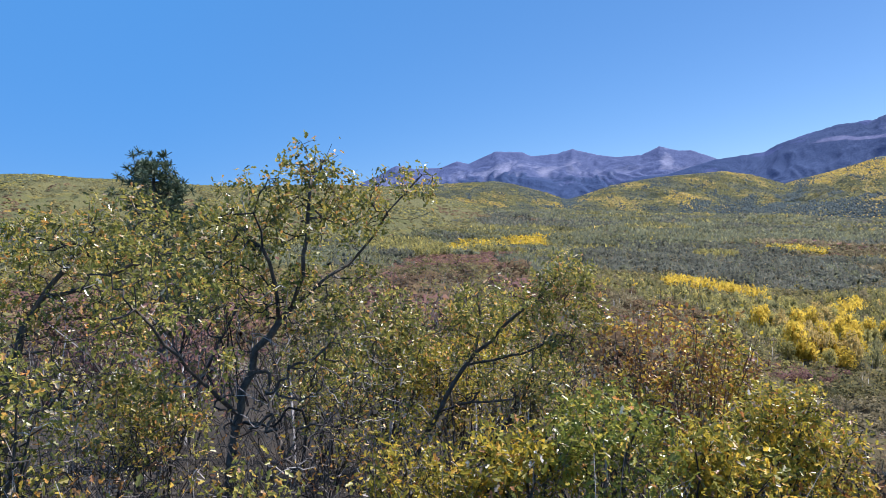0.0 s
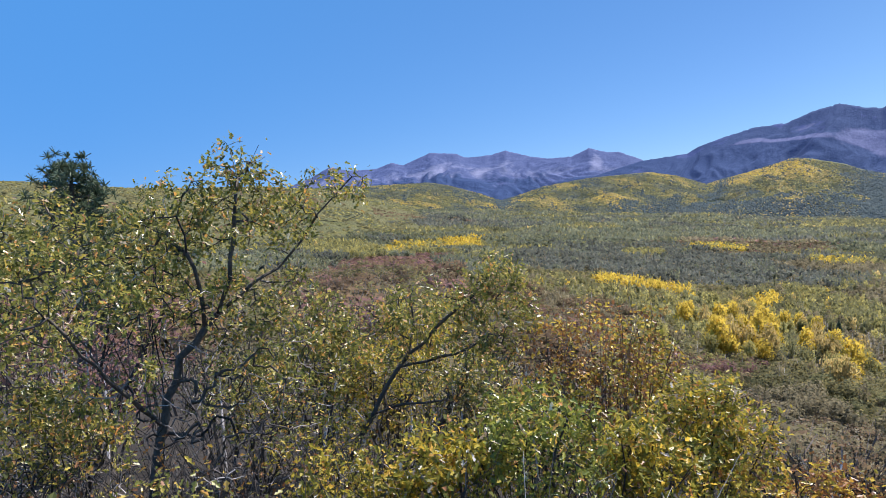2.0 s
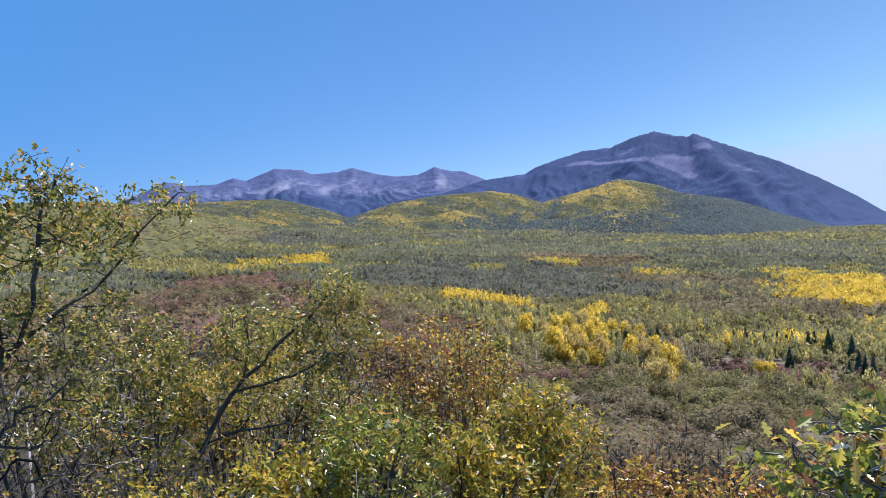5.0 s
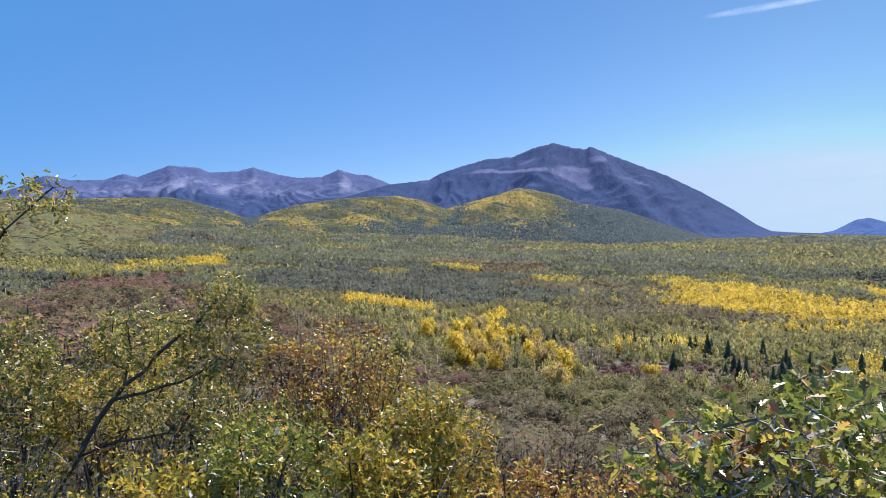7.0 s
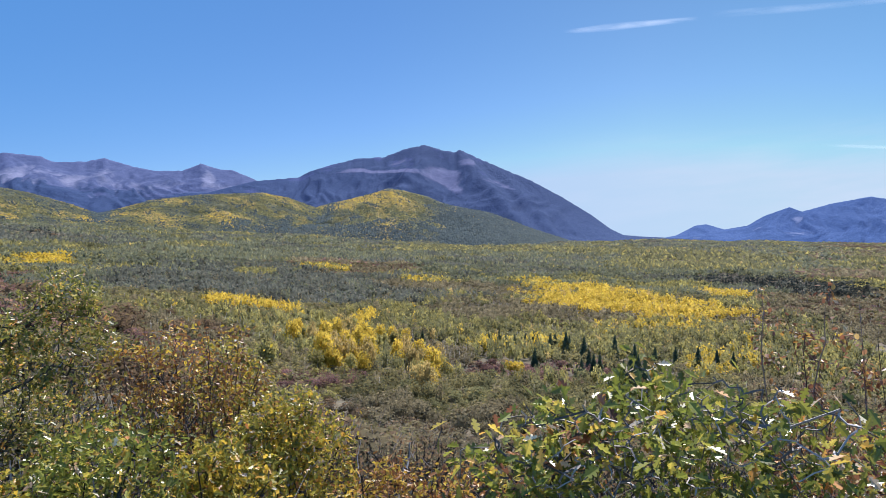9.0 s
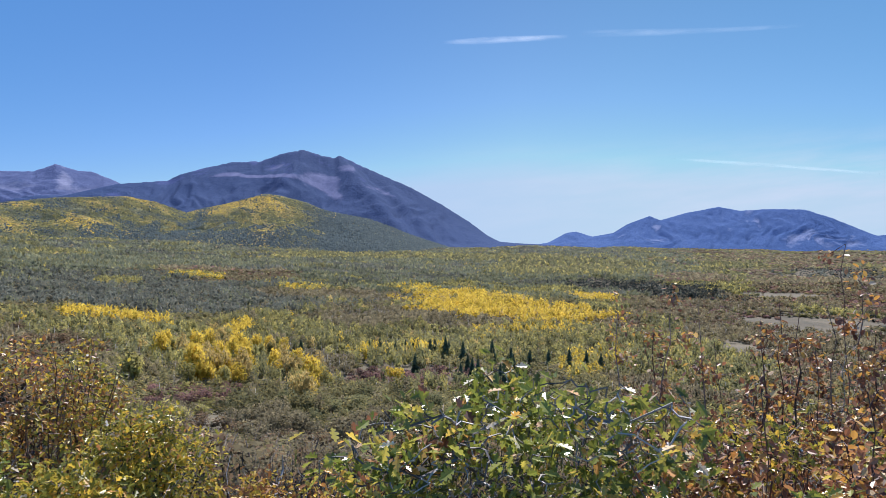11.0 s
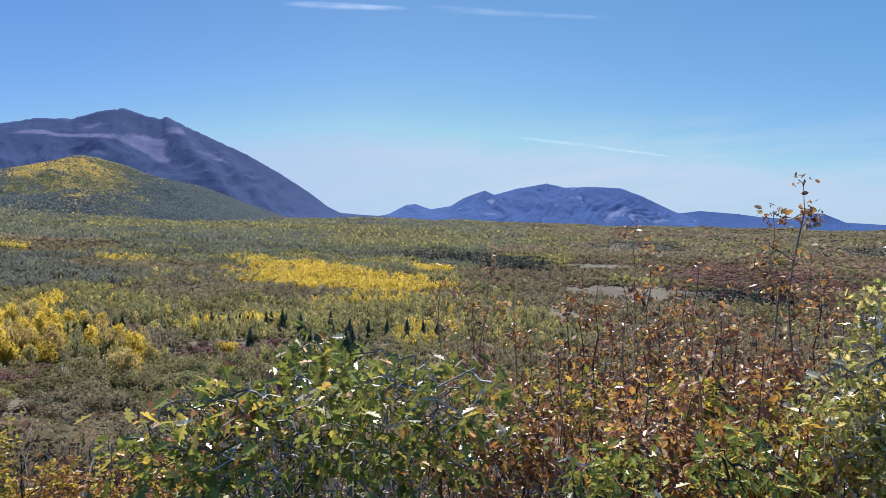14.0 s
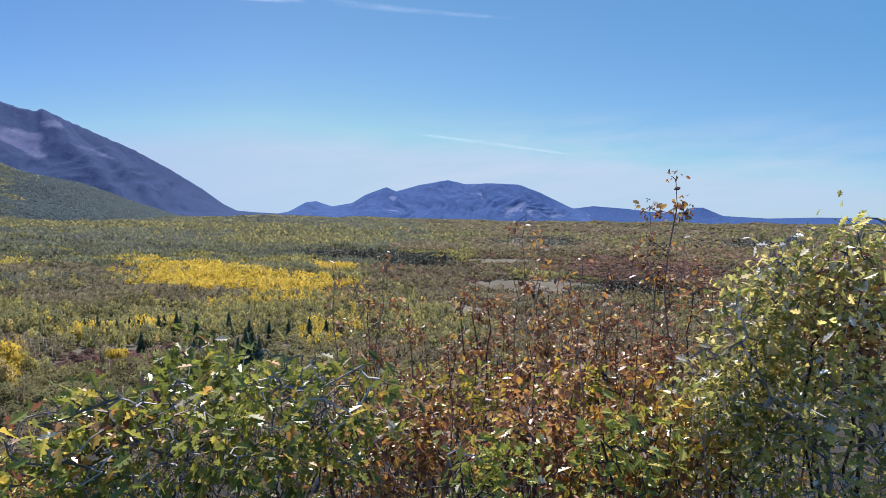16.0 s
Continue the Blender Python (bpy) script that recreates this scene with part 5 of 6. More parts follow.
# what grows where: bearing, dip below the horizon, half widths of both, slope of the patch
PATCHES = {
    "dark": ((-11.8, -4.54, 15.0, 1.06, -0.06), (-34.1, 0.20, 5.9, 0.58, -0.07), (-10.6, -4.16, 11.7, 1.26, -0.05), (-4.0, -1.80, 7.0, 0.34, -0.04)),
    "green": ((-13.1, -1.75, 14.0, 0.48, -0.02), (9.0, -1.67, 8.5, 0.48, -0.01), (23.6, -3.28, 6.2, 0.58, -0.06)),
    "lime": ((9.7, -1.63, 14.1, 0.29, -0.02), (-5.8, -8.56, 4.6, 0.43, -0.30), (-14.3, -3.27, 1.7, 0.24, -0.06), (22.0, -2.61, 7.1, 0.68, -0.01), (32.9, -3.77, 3.7, 0.29, 0.02), (20.7, -4.58, 2.4, 0.29, 0.06), (34.2, -6.01, 2.4, 0.43, -0.09), (41.9, -5.63, 3.2, 0.24, -0.03), (33.1, -4.24, 4.4, 0.39, -0.05), (-39.7, -2.03, 3.9, 0.58, -0.10)),
    "blend": ((5.1, -8.23, 6.8, 1.16, -0.06), (16.0, -8.96, 9.4, 1.16, -0.02), (30.0, -10.06, 7.6, 1.45, -0.10), (3.2, -8.11, 6.4, 0.87, -0.10)),
    "brown": ((-6.2, -2.77, 6.1, 0.43, -0.06), (-22.2, -7.22, 5.6, 0.97, -0.18), (31.6, -6.03, 5.0, 0.87, -0.11), (31.9, -3.34, 3.5, 0.39, 0.02), (40.7, -4.18, 4.7, 1.06, -0.11), (45.4, -1.80, 9.9, 0.39, -0.01), (34.3, -5.29, 5.1, 0.58, -0.04), (-4.7, -3.34, 3.7, 0.24, 0.01), (46.0, -3.64, 7.2, 0.68, -0.01)),
    "grey": ((4.4, -6.65, 3.7, 0.77, -0.01), (2.2, -4.73, 6.8, 0.43, -0.05), (2.6, -10.66, 2.3, 0.58, -0.16), (39.7, -7.63, 5.4, 0.58, -0.00), (4.1, -6.73, 3.6, 0.68, -0.02), (38.2, -7.86, 6.1, 0.58, -0.06)),
    "red": ((-36.4, -3.88, 5.9, 1.21, -0.02), (9.2, -11.63, 6.3, 0.72, -0.01), (50.5, -4.90, 6.9, 0.87, -0.01), (-33.8, -3.17, 3.3, 0.58, 0.02)),
    "olive": ((-21.9, -5.00, 4.5, 0.58, -0.05), (2.6, -14.04, 9.3, 1.16, 0.05), (-13.1, -10.90, 1.3, 1.93, -0.03)),
    "gold": ((-16.0, -5.72, 2.3, 0.34, -0.20), (-12.2, -6.43, 2.0, 0.29, -0.23), (-6.2, -7.59, 1.7, 0.39, 0.16), (-29.7, -1.89, 2.2, 0.39, 0.02), (12.9, -4.93, 4.5, 0.39, -0.09), (16.9, -6.19, 8.1, 0.72, -0.08), (24.4, -5.04, 1.8, 0.24, -0.05)),
    "mix": ((-8.6, -2.97, 1.9, 0.19, -0.05), (-0.7, -4.19, 2.0, 0.19, -0.03), (-33.6, -1.99, 2.7, 0.43, -0.00), (18.0, -7.76, 4.1, 0.43, -0.01), (23.8, -10.29, 3.0, 0.97, 0.23), (7.9, -9.55, 3.6, 0.39, 0.02), (9.4, -4.42, 1.7, 0.29, 0.05)),
    "bare": ((40.7, -6.45, 4.7, 0.53, -0.03), (35.9, -8.41, 1.5, 0.34, -0.10), (38.8, -4.45, 2.8, 0.19, 0.00), (45.3, -6.22, 1.7, 0.19, -0.02), (7.3, -13.1, 0.9, 0.7, 0.00)),
    "spruce": ((28.5, -4.32, 6.5, 0.48, -0.06), (50.0, -6.45, 5.9, 0.43, -0.04), (59.2, -2.66, 2.9, 0.39, 0.01), (-29.1, -0.02, 1.1, 0.29, -0.09), (41.9, -2.81, 3.2, 0.29, -0.01)),
}
KINDS = {"green": ASPEN_GREEN, "dark": ASPEN_DARK, "lime": ASPEN_LIME, "gold": ASPEN_GOLD, "straw": ASPEN_STRAW, "moss": ASPEN_MOSS, "brown": BRUSH_BROWN, "grey": BRUSH_GREY, "red": BRUSH_RED, "olive": BRUSH_OLIVE, "spruce": HAZED_CONIFER}
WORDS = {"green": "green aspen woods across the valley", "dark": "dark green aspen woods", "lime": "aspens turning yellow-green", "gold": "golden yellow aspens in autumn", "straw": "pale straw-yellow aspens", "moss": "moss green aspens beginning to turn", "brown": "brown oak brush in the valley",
         "grey": "bare grey aspen stand", "red": "russet oak brush on the far slopes", "olive": "olive oak brush below the hill", "spruce": "dark spruces in a line"}
NAMES = list(KINDS)
rng = np.random.default_rng(404)
GAP_R, GAP_M = [180, 400, 560, 900, 1300, 1700, 2950, 4350], [3.5, 4.3, 4.9, 5.6, 7.0, 9.5, 15, 20]
AZ, RR = [], []
r = 180.0
while r < 4350:
    gap = float(np.interp(r, GAP_R, GAP_M))
    first_az = -73 if r < 2650 else 9
    n = int(math.radians(70 - first_az) * r / gap)
    AZ.append(np.linspace(first_az, 70, n) + rng.normal(size=n) * 0.45 * math.degrees(gap / r))
    RR.append(r + rng.normal(size=n) * 0.7 * gap)
    r += gap
AZ, RR = np.concatenate(AZ), np.concatenate(RR)
# the hills stand on part of this ground
clear = ~((AZ < -44) & (RR > 1000)) & ~((AZ < -46) & (rng.random(len(AZ)) < 0.5))
AZ, RR = AZ[clear], RR[clear]
X, Y = RR * np.sin(np.radians(AZ)), RR * np.cos(np.radians(AZ))
Z = ground_z(AZ, RR)
DIP = np.degrees(np.arctan2(Z + 4.5 - EYE_Z, RR))
soft = rough(X / 130, Y / 130, 3) + 0.5 * wave(X / 28, Y / 28)


def sown(*shares):
    """A kind for every place, drawn by shares (name, share), clustered a little."""
    u = np.clip(rng.random(len(AZ)) * 0.75 + 0.25 * (0.5 + 0.6 * wave(X / 14 + 5, Y / 14)), 0, 0.999)
    out, upto = np.full(len(AZ), NAMES.index(shares[-1][0])), 1.0
    for name, share in shares[::-1]:
        out[u < upto] = NAMES.index(name)
        upto -= share
    return out


FLORA = {
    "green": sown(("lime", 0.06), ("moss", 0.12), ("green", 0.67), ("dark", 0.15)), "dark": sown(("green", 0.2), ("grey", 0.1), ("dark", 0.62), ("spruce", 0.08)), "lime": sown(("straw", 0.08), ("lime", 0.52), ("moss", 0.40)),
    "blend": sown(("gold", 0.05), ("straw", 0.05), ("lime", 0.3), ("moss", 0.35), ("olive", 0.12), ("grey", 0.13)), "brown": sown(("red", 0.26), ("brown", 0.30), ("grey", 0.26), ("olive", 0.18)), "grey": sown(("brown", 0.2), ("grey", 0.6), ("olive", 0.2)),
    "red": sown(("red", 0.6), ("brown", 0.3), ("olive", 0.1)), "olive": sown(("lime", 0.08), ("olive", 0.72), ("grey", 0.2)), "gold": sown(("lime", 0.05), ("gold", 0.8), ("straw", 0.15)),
    "mix": sown(("gold", 0.4), ("lime", 0.35), ("olive", 0.25)), "spruce": sown(("spruce", 0.75), ("dark", 0.15), ("brown", 0.10)),
}
kind = np.where(DIP > -5.2, np.where(soft > 0.35, FLORA["dark"], np.where(soft < -0.4, FLORA["lime"], FLORA["green"])), np.where(soft > 0.3, FLORA["olive"], np.where(soft < -0.35, FLORA["grey"], FLORA["blend"])))
west_side = AZ + 6 * soft > 31
kind[west_side] = np.where(soft < -0.5, FLORA["olive"], np.where((soft > 0.6) & (DIP > -5), FLORA["lime"], FLORA["brown"]))[west_side]
kind[RR < 250] = FLORA["olive"][RR < 250]
keep = ~((RR < 340) & (AZ > -14) & (AZ < 22) & (rng.random(len(AZ)) < 0.36))
for what, rows in PATCHES.items():
    for a, d, da, dd, slope in rows:
        near = np.where((np.abs(AZ - a) < da * 1.6) & (np.abs(DIP - d - slope * (AZ - a)) < dd * 1.8))[0]
        hit = near[inside(AZ[near], DIP[near], X[near], Y[near], a, d, da, dd, slope) > rng.random(len(near))]
        if what == "bare":
            keep[hit] = False
        else:
            kind[hit] = FLORA[what][hit]
turned = (RR > 1200) & (kind == NAMES.index("lime")) & (rng.random(len(AZ)) < 0.55)
kind[turned] = NAMES.index("moss")
AZ, RR, kind, Z, X, Y = AZ[keep], RR[keep], kind[keep], Z[keep], X[keep], Y[keep]
AT = np.stack([X, Y, Z], -1)
TURN = rng.random(len(AZ)) * 6.283
GAP = np.interp(RR, GAP_R, GAP_M)


def spruce_shape(seed, tiers, arms):
    """A spruce one metre high: tiers of drooping, ragged boughs round a stem."""
    rng = np.random.default_rng(seed)
    v, f, n = [], [], 0
    for k in range(tiers):
        h = 0.10 + 0.90 * (k / tiers) ** 0.92
        reach = 0.29 * (1 - h) ** 0.8 + 0.014
        for j in range(arms):
            a = (j + rng.random()) * 6.283 / arms
            q = reach * rng.uniform(0.4, 1.3)
            c, s = math.cos(a), math.sin(a)
            wide = 0.28 * q + 0.008
            top = h + rng.uniform(0.01, 0.05)
            v += [(0, 0, top + 0.02), (c * q * 0.6 - s * wide, s * q * 0.6 + c * wide, h - 0.02), (c * q, s * q, h - 0.03 - 0.25 * q), (c * q * 0.6 + s * wide, s * q * 0.6 - c * wide, h - 0.02)]
            f.append([n, n + 1, n + 2, n + 3])
            n += 4
    return np.array(v), np.array(f)


def cone_tree(seed):
    return spruce_shape(seed, 3, 3)


LEVELS = ((0, 300, 90, 0.13), (300, 560, 44, 0.19), (560, 900, 24, 0.27), (900, 1300, 13, 0.36), (1300, 9999, 0, 0.0))
for k, name in enumerate(NAMES):
    for r0, r1, clumps, size_of in LEVELS:
        seen = np.where((AZ < -42) & (RR < 560), 600, RR)
        pick = np.where((kind == k) & (seen >= r0) & (seen < r1))[0]
        if not len(pick):
            continue
        shrubby = name in ("brown", "red", "olive")
        tall = {"brown": 3.4, "red": 3.2, "olive": 5.0, "grey": 6.5, "spruce": 12.0}.get(name, 8.3) * rng.uniform(0.6, 1.25, len(pick)) * np.where(RR[pick] > 2600, 0.6, 1.0) * (1 + 0.4 * wave(X[pick] / 45 + 2, Y[pick] / 45))
        wide = GAP[pick] * rng.uniform(0.8, 1.25, len(pick)) * (1.6 if shrubby else 1.12)
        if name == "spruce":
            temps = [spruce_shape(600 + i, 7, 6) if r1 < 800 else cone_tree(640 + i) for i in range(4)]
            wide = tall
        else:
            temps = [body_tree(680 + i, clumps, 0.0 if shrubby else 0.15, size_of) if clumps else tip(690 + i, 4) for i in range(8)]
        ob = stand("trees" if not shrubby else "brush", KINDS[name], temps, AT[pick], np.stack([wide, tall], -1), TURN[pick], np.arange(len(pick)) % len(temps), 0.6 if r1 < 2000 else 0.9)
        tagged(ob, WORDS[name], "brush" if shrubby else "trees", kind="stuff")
# pale aspen stems of the nearer woods
pick = np.where((RR < 900) & np.isin(kind, [NAMES.index(q) for q in ("green", "dark", "lime", "gold", "straw", "moss", "grey")]) & (TURN < 3.2))[0]
stem = tube(np.array([(0, 0, -0.05), (0.02, 0.01, 1.0)]), [0.5, 0.3], 3)
size = np.stack([np.interp(RR[pick], [180, 900], [0.2, 0.3]), rng.uniform(4, 6.5, len(pick))], -1)
tagged(stand("aspen_stems", ASPEN_BARK, [stem], AT[pick] + np.stack([rng.normal(size=len(pick)), rng.normal(size=len(pick)), 0 * TURN[pick]], -1), size, TURN[pick], np.zeros(len(pick), int)),
       "pale upright aspen stems in the woods", "trees", kind="stuff")


def aspen(seed, mat, label, wide, tall, clumps=520):
    root = tagged(new("aspen_tree"), label, "tree", "aspens below the slope")
    rng = np.random.default_rng(seed)
    v, f = body_tree(seed, clumps, 0.2, 0.085)
    s = np.array([wide, wide, tall])
    part("trunk", mesh_from("trunk", *tube(np.array([(0, 0, -0.4), (0.1, 0, tall * 0.45), (0, 0.05, tall * 0.8)]), [0.16, 0.12, 0.05], 5), ASPEN_BARK), root, "pale bark")
    n = v * np.array([1, 1, 0.7]) + np.array([0, 0, 0.1]) + rng.normal(size=v.shape) * 0.25
    tagged(part("crown", mesh_from("crown", v * s, f, mat, smooth=True, normals=n / np.linalg.norm(n, axis=1, keepdims=True)), root), kind="stuff")
    return root


def spruce(seed, tall):
    root = tagged(new("spruce_tree"), "dark narrow spruce standing among brush", "tree", "spruces in the gully")
    v, f = spruce_shape(seed, 24, 7)
    part("trunk", mesh_from("trunk", *tube(np.array([(0, 0, -0.4), (0, 0, tall * 0.96)]), [0.22, 0.03], 6), BARK), root)
    tagged(part("foliage", mesh_from("foliage", v * tall, f, SPRUCE), root), kind="stuff")
    return root


rng = np.random.default_rng(77)
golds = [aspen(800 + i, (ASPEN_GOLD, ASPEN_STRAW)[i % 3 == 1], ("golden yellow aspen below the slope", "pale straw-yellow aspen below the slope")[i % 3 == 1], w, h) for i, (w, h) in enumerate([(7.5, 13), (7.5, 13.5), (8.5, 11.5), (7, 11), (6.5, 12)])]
limes = [aspen(820 + i, ASPEN_LIME, "yellow-green aspen below the slope", w, h) for i, (w, h) in enumerate([(6.8, 11), (6, 10), (7.6, 9.5)])]
first = set()


def set_out(pool, az, r):
    ob = pool[int(rng.integers(0, len(pool)))]
    m = pose(*place(az, r), 0, 0, rng.uniform(0, 360)) @ Matrix.Scale(rng.uniform(0.75, 1.15), 4)
    if ob.name not in first:
        first.add(ob.name)
        ob.matrix_basis = m
    else:
        copy_thing(ob, m)


DIP_R = np.geomspace(108, 900, 400)


def down_at(az, dip):
    """The range at which the ground lies at that angle of dip."""
    seen = np.maximum.accumulate(np.degrees(np.arctan2(ground_z(az, DIP_R) - EYE_Z, DIP_R)))
    return float(DIP_R[min(int(np.argmax(seen >= dip)), len(DIP_R) - 1)])


for ob in golds + limes:
    ob.location = place(-5, 280)

def brush_tree(seed, mat, label, wide, tall, clumps=420):
    """A round-headed oak on the slope: forked stems under a ragged crown of several masses."""
    root = tagged(new("oak_brush_tree"), label, "tree", "round oaks on the slope")
    rng = np.random.default_rng(seed)
    v, f = body_tree(seed, clumps, 0.12, 0.075)
    s = np.array([wide, wide, tall])
    stems = [tube(np.array([(0.1 * math.cos(a), 0.1 * math.sin(a), -0.4), (0.12 * wide * math.cos(a), 0.12 * wide * math.sin(a), tall * 0.35), (0.27 * wide * math.cos(a + 0.4), 0.27 * wide * math.sin(a + 0.4), tall * 0.8)]), [0.13, 0.08, 0.025], 4) for a in rng.uniform(0, 6.283, 5)]
    part("trunk", mesh_from("trunk", *joined(stems), BARK), root, "dark forked stems")
    n = v * np.array([1, 1, 1]) - np.array([0, 0, 0.2]) + rng.normal(size=v.shape) * 0.12
    tagged(part("crown", mesh_from("crown", v * s, f, mat, smooth=True, normals=n / np.linalg.norm(n, axis=1, keepdims=True)), root), kind="stuff")
    return root


# round oaks: material, words, bearing, dip, half widths, how many, width, height
for row, (mat, words, az, dip, wide, deep, many, w, h) in enumerate((
        (BRUSH_OLIVE, "round olive green oak below the slope", 2.0, -14.0, 8.0, 0.8, 46, 7.0, 6.0), (BRUSH_GREY, "thinning grey-brown oak on the slope", 1.0, -16.2, 7.0, 1.3, 46, 4.6, 4.0),
        (BRUSH_RED, "russet round oak on the slope", -9.0, -12.8, 3.6, 0.7, 22, 5.0, 4.0), (BRUSH_BROWN, "brown round oak on the slope", -24.0, -7.2, 10.0, 1.6, 60, 6.0, 4.6),
        (BRUSH_OLIVE, "green round oak on the hillside", -24.0, -6.6, 9.0, 1.4, 30, 6.5, 5.2), (ASPEN_DARK, "dark green bushy oak among the aspens", -2.8, -12.0, 2.2, 0.5, 8, 6.0, 5.0),
        (BRUSH_RED, "red-brown oak by the spruces", 9.5, -12.2, 5.5, 0.45, 26, 6.0, 4.6), (ASPEN_MOSS, "moss green round oak on the slope", 6.0, -14.6, 9.0, 1.2, 26, 6.0, 5.0))):
    pool = [brush_tree(900 + row * 5 + q, mat, words, w * k, h * k) for q, k in enumerate((1.1, 1.35))]
    for q in range(many):
        a = az + rng.uniform(-1, 1) * wide
        far = down_at(a, dip + rng.uniform(-1, 1) * deep)
        if far > 115:
            set_out(pool, a, far)
rng = np.random.default_rng(80)
# clusters below the slope: bearing, dip of their feet, half widths, how many golden and yellow-green
for az, dip, wide, deep, gold, lime in ((-10.2, -9.6, 1.3, 0.5, 6, 10), (-8.0, -10.4, 1.8, 0.7, 12, 8), (-8.2, -11.8, 1.5, 0.5, 14, 2), (-6.0, -11.8, 1.0, 0.6, 12, 1), (-5.9, -10.4, 0.9, 0.5, 5, 4), (-2.6, -11.4, 0.7, 0.4, 7, 2), (-0.9, -12.0, 0.6, 0.4, 4, 3),
                                        (-0.3, -13.6, 0.8, 0.6, 6, 4), (0.9, -12.7, 0.6, 0.4, 4, 3), (-5.8, -9.0, 3.8, 0.25, 6, 26), (-13.4, -11.0, 0.4, 0.5, 0, 3), (-3.5, -9.9, 1.2, 0.3, 2, 6)):
    for q in range(gold + lime):
        a = az + rng.uniform(-1, 1) * wide
        set_out(golds if q < gold else limes, a, down_at(a, dip + rng.uniform(-1, 1) * deep - (0.3 * (a - az) if wide > 3 else 0)))
round_aspen = aspen(840, ASPEN_GOLD, "single round bright yellow aspen in the open", 9, 9.5, 700)
round_aspen.location = place(7.3, down_at(7.3, -12.7))
spruces = [spruce(860 + i, h) for i, h in enumerate((8, 10, 11.5, 13.5, 17))]
first_spruce = set()
SPRUCE_AT = [(-0.5, 372, 1), (4.6, 385, 0), (5.2, 380, 1), (6.1, 378, 2), (6.6, 384, 0), (7.4, 372, 1), (8.3, 380, 1), (9.0, 374, 2), (9.3, 380, 1), (10.4, 370, 2), (10.8, 374, 2), (11.7, 368, 3), (12.0, 376, 1), (13.2, 352, 3), (9.1, 330, 1), (13.6, 322, 2),
             (14.0, 300, 3), (14.5, 296, 3), (17.0, 262, 4), (17.5, 268, 4), (18.1, 262, 3), (17.3, 350, 2), (15.7, 360, 3), (18.9, 340, 2), (20.5, 352, 1), (22.2, 345, 2), (23.6, 356, 1), (24.8, 350, 1), (16.4, 292, 2), (-27.0, 520, 1), (12.6, 300, 0), (13.0, 306, 1)]
for az, r, k in SPRUCE_AT:
    m = pose(*place(az, r), 0, 0, az * 77)
    if k not in first_spruce:
        first_spruce.add(k)
        spruces[k].matrix_basis = m
    else:
        copy_thing(spruces[k], m)

# woods on the hills and mountain


def woods_on(data, n, seed, choose, tall, wide):
    """Joined trees on a ridge's front; choose(A, f, u) gives a kind's number for each place, or -1."""
    A, S, r, z, g1, g2 = data
    rng = np.random.default_rng(seed)
    rows = int((S[:, 0] <= 1).sum())
    i, j = rng.random(n) ** 0.8 * (rows - 2), rng.random(n) * (A.shape[1] - 2)
    i0, j0 = i.astype(int), j.astype(int)
    u, v = i - i0, j - j0

    def at(q):
        return (q[i0, j0] * (1 - v) + q[i0, j0 + 1] * v) * (1 - u) + (q[i0 + 1, j0] * (1 - v) + q[i0 + 1, j0 + 1] * v) * u

    a, rr, zz = at(A), at(r), at(z)
    what = choose(a, at(S), rng.random(n), at(g2))
    spot = polar(a, rr, zz - 1)
    turn = rng.random(n) * 6.283
    for k, name in enumerate(NAMES):
        p = np.where(what == k)[0]
        if not len(p):
            continue
        con = name == "spruce"
        t = tall * rng.uniform(0.6, 1.2, len(p)) * (1.4 if con else 1)
        temps = [spindle(900 + q, 4) for q in range(3)] if con else [tip(910 + q, 4) for q in range(4)]
        size = np.stack([wide * rng.uniform(0.7, 1.3, len(p)), t], -1)
        tagged(stand("trees", KINDS[name], temps, spot[p], size, turn[p], np.arange(len(p)) % len(temps), 0.9), WORDS[name] + " on high ground", "trees", kind="stuff")


N = {name: k for k, name in enumerate(NAMES)}


def foot_choice(a, f, u, g2):
    n = rough(a / 2.6 + 3 + f, f * 5 + a * 0.25, 3) + 0.25 * rough(a * 2, f * 14, 2)
    v, w = (u * 7.31) % 1.0, (u * 53.7) % 1.0
    spur = np.clip((f - 0.42) * 3, 0, 1) * hump(a, -3.6 + 3.0 * (0.8 - f), 2.6)
    warm = 0.8 * n + 1.05 * spur - 0.25 * (a < -27)
    out = np.where(v < 0.3, N["lime"], np.where(v < 0.8, N["moss"], N["green"]))
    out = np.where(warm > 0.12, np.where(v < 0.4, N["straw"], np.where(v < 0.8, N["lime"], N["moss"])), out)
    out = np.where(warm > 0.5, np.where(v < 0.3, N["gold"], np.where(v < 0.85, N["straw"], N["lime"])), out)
    out = np.where(warm < -0.28, np.where(v < 0.5, N["green"], np.where(v < 0.9, N["dark"], N["moss"])), out)
    clump = rough(a / 0.9 + 40, f * 11, 3)
    dark = 0.04 + 0.5 * np.clip(clump * 2.2 - 0.75, 0, 1) + 0.8 * np.clip((0.40 - f + 0.16 * clump) / 0.16, 0, 1) * (a > -17) + np.clip((a + 0.2 + 1.2 * clump) * 0.45, 0, 1.1) + 0.7 * hump(a, -9.4 + 1.5 * f, 0.45) * (f > 0.3) + 0.6 * hump(a, -25.8, 0.6)
    out[w < dark * 0.85] = N["dark"]
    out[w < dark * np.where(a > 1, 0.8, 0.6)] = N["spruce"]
    return out


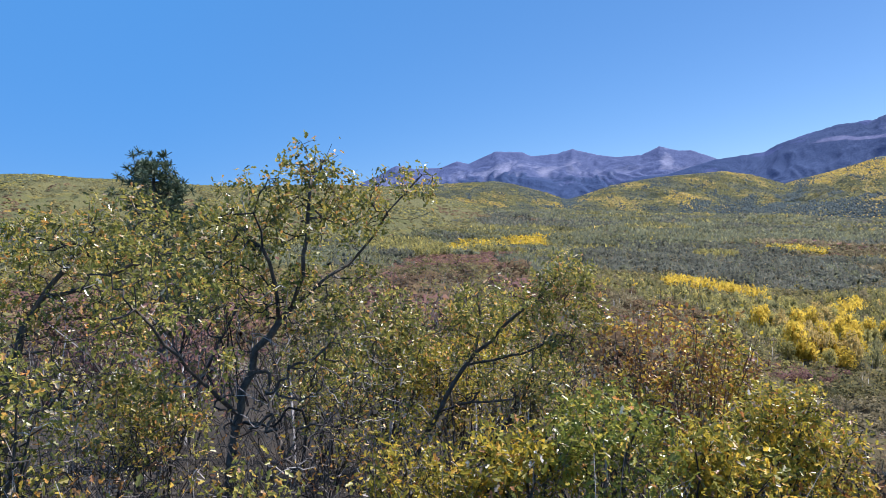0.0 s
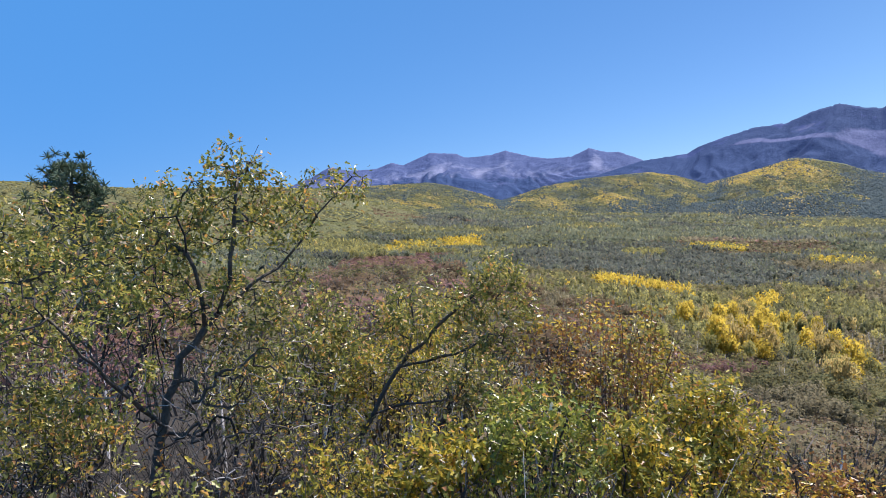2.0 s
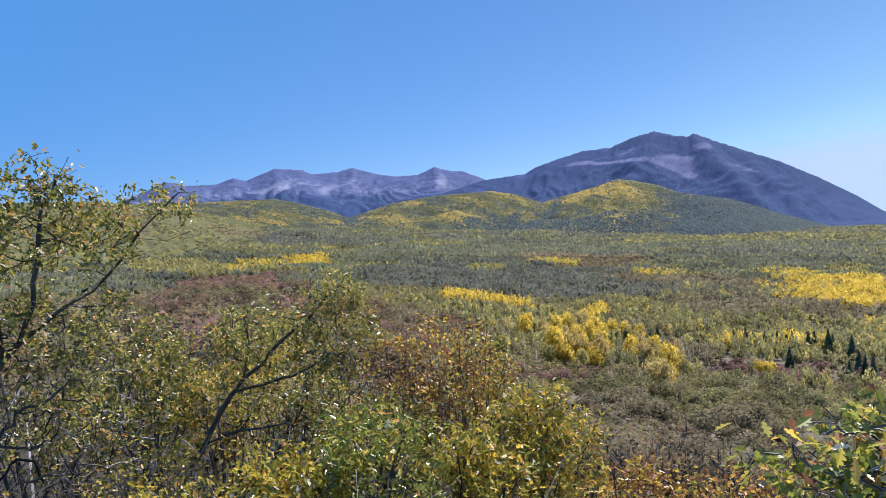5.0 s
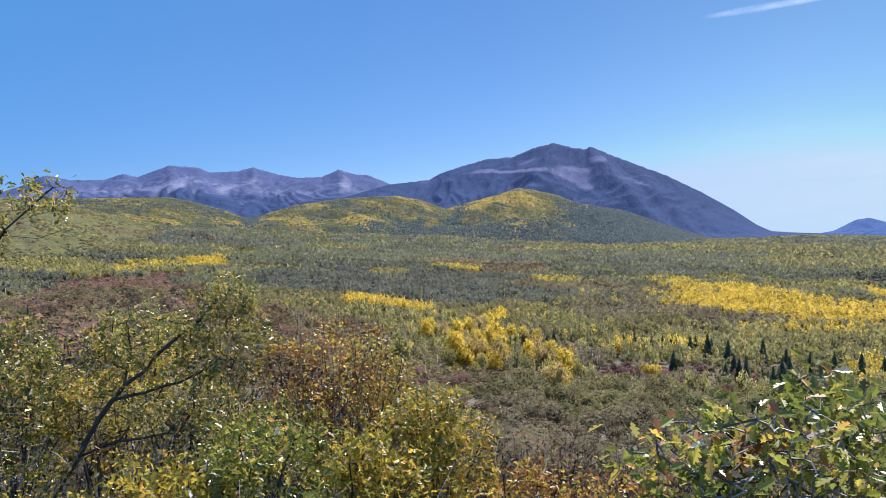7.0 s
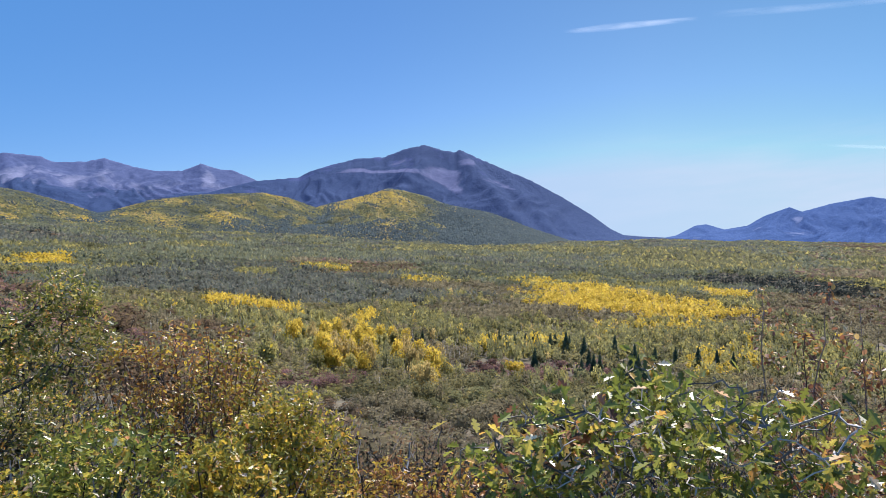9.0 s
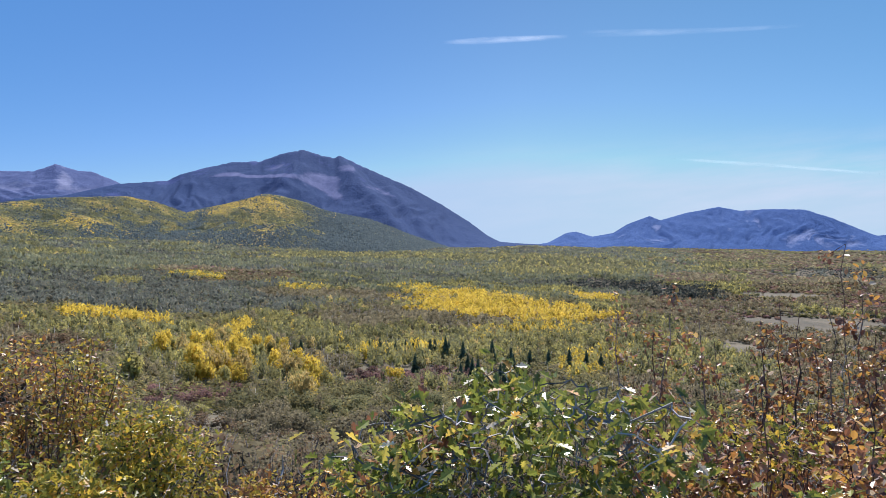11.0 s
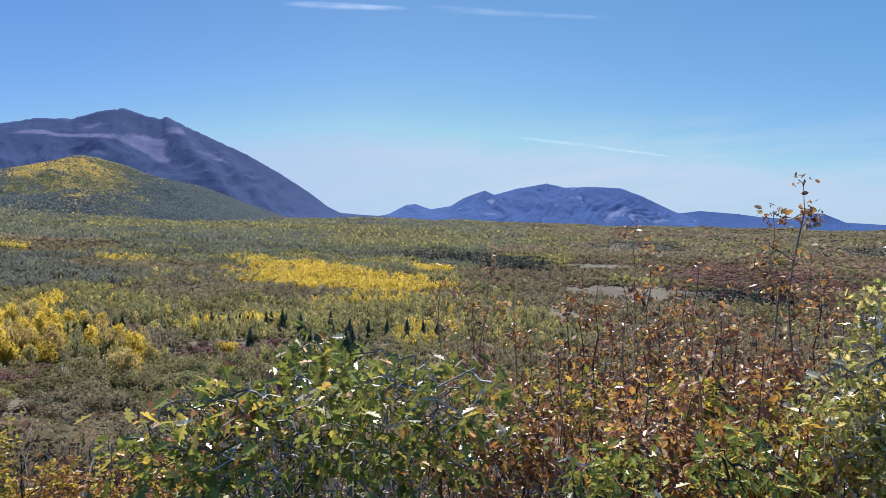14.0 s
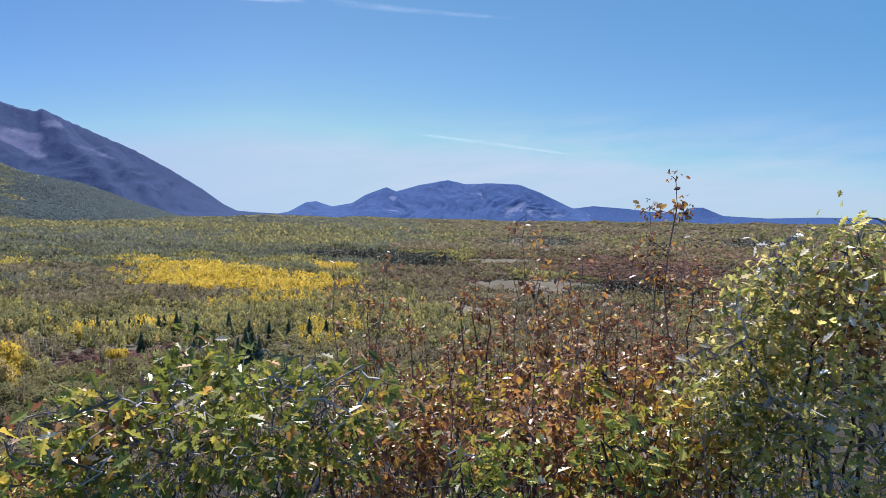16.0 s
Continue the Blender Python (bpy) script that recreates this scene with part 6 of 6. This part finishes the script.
def hill_choice(a, f, u, g2):
    n = rough(a / 3 + 3, f * 5, 3)
    out = np.where(n > 0.1, -1, np.where(n > -0.3, N["olive"], N["lime"]))
    out[(n < -0.5) & (u < 0.6)] = N["green"]
    out[(n > 0.1) & (u < 0.12)] = N["olive"]
    out[(n > 0.75) & (u < 0.6)] = N["brown"]
    out[(f > 0.9) & (u < 0.06)] = N["gold"]
    return out


def brush_choice(a, f, u, g2):
    n = rough(a / 4 + 1, f * 4, 3)
    out = np.where(n > 0.1, N["red"], N["brown"])
    out[u < 0.12] = N["olive"]
    out[(u > 0.9) & (n < -0.2)] = N["lime"]
    out[(f < 0.3) & (u > 0.55)] = N["spruce"]
    return out


woods_on(FOOT, 75000, 5, foot_choice, 5, 8.5)
woods_on(NEAR_HILL, 5500, 8, brush_choice, 4, 8)
woods_on(BACK_HILL, 6000, 9, brush_choice, 5, 10)
woods_on(HILL, 20000, 6, hill_choice, 4, 9)

# ---- thin clouds ----


def cloud_material(name, strength, scale, stretch, edge):
    m = bpy.data.materials.new(name)
    m.use_nodes = True
    n, l = m.node_tree.nodes, m.node_tree.links
    n.remove(n["Principled BSDF"])
    tc = n.new("ShaderNodeTexCoord")
    mp = n.new("ShaderNodeMapping")
    mp.inputs["Scale"].default_value = stretch
    l.new(tc.outputs["UV"], mp.inputs["Vector"])
    t = n.new("ShaderNodeTexNoise")
    t.inputs["Scale"].default_value, t.inputs["Detail"].default_value, t.inputs["Distortion"].default_value = scale, 7, 0.6
    l.new(mp.outputs[0], t.inputs["Vector"])
    at = n.new("ShaderNodeAttribute")
    at.attribute_name = "veil"
    r = n.new("ShaderNodeMapRange")
    r.inputs["From Min"].default_value, r.inputs["From Max"].default_value = edge, 0.75
    l.new(t.outputs["Fac"], r.inputs["Value"])
    k = n.new("ShaderNodeMath")
    k.operation = "MULTIPLY"
    l.new(r.outputs[0], k.inputs[0])
    l.new(at.outputs["Fac"], k.inputs[1])
    k2 = n.new("ShaderNodeMath")
    k2.operation = "MULTIPLY"
    k2.inputs[1].default_value = strength
    l.new(k.outputs[0], k2.inputs[0])
    tr, white, mix = n.new("ShaderNodeBsdfTransparent"), n.new("ShaderNodeBsdfTranslucent"), n.new("ShaderNodeMixShader")
    white.inputs[0].default_value = (0.95, 0.95, 0.95, 1)
    l.new(k2.outputs[0], mix.inputs[0])
    l.new(tr.outputs[0], mix.inputs[1])
    l.new(white.outputs[0], mix.inputs[2])
    l.new(mix.outputs[0], n["Material Output"].inputs["Surface"])
    return m


def cloud(name, label, mat, line, half, rows=9, r=4870):
    """A thin band of cloud along [(bearing, angle), ...], half its height in degrees, fading at its rim."""
    az = np.linspace(line[0][0], line[-1][0], 90)
    el = np.interp(az, [p[0] for p in line], [p[1] for p in line])
    h = np.interp(az, np.linspace(az[0], az[-1], len(half)), half)
    v = np.linspace(-1, 1, rows)
    A, V = np.meshgrid(az, v)
    E = el[None] + V * h[None]
    me = mesh_from(name, np.stack([r * np.sin(np.radians(A)) * np.cos(np.radians(E)), r * np.cos(np.radians(A)) * np.cos(np.radians(E)), EYE_Z + r * np.sin(np.radians(E))], -1), grid_faces(rows, len(az)), mat, smooth=True)
    ends = np.clip(np.minimum(A - az[0], az[-1] - A) / ((az[-1] - az[0]) * 0.2), 0, 1)
    me.attributes.new("veil", "FLOAT", "POINT").data.foreach_set("value", ((1 - V * V) * ends).astype(np.float32).ravel())
    uv = me.uv_layers.new(name="UVMap")
    idx = np.zeros(len(me.loops), np.int32)
    me.loops.foreach_get("vertex_index", idx)
    uv.data.foreach_set("uv", np.stack([A.ravel()[idx], E.ravel()[idx]], -1).astype(np.float32).ravel())
    return tagged(new(name, me), label, "cloud", kind="structure")


THIN_VAPOUR = cloud_material("thin_vapour", 0.09, 1.0, (0.35, 1.6, 1), 0.3)
VAPOUR = cloud_material("vapour_trail", 0.22, 1.0, (0.35, 1.6, 1), 0.25)
cloud("contrail_1", "white broken vapour trail in the blue sky", VAPOUR, [(11.5, 16.05), (17, 16.2), (22.2, 16.2)], [0.15, 0.32, 0.25, 0.18])
cloud("contrail_2", "fainter white vapour trail in the sky", THIN_VAPOUR, [(23, 16.4), (28, 16.1), (40, 15.3)], [0.3, 0.3, 0.2, 0.15])
cloud("contrail_3", "thin white vapour trail above the far massif", VAPOUR, [(30.4, 6.15), (37, 5.4), (45.5, 4.2)], [0.10, 0.16, 0.13, 0.1])
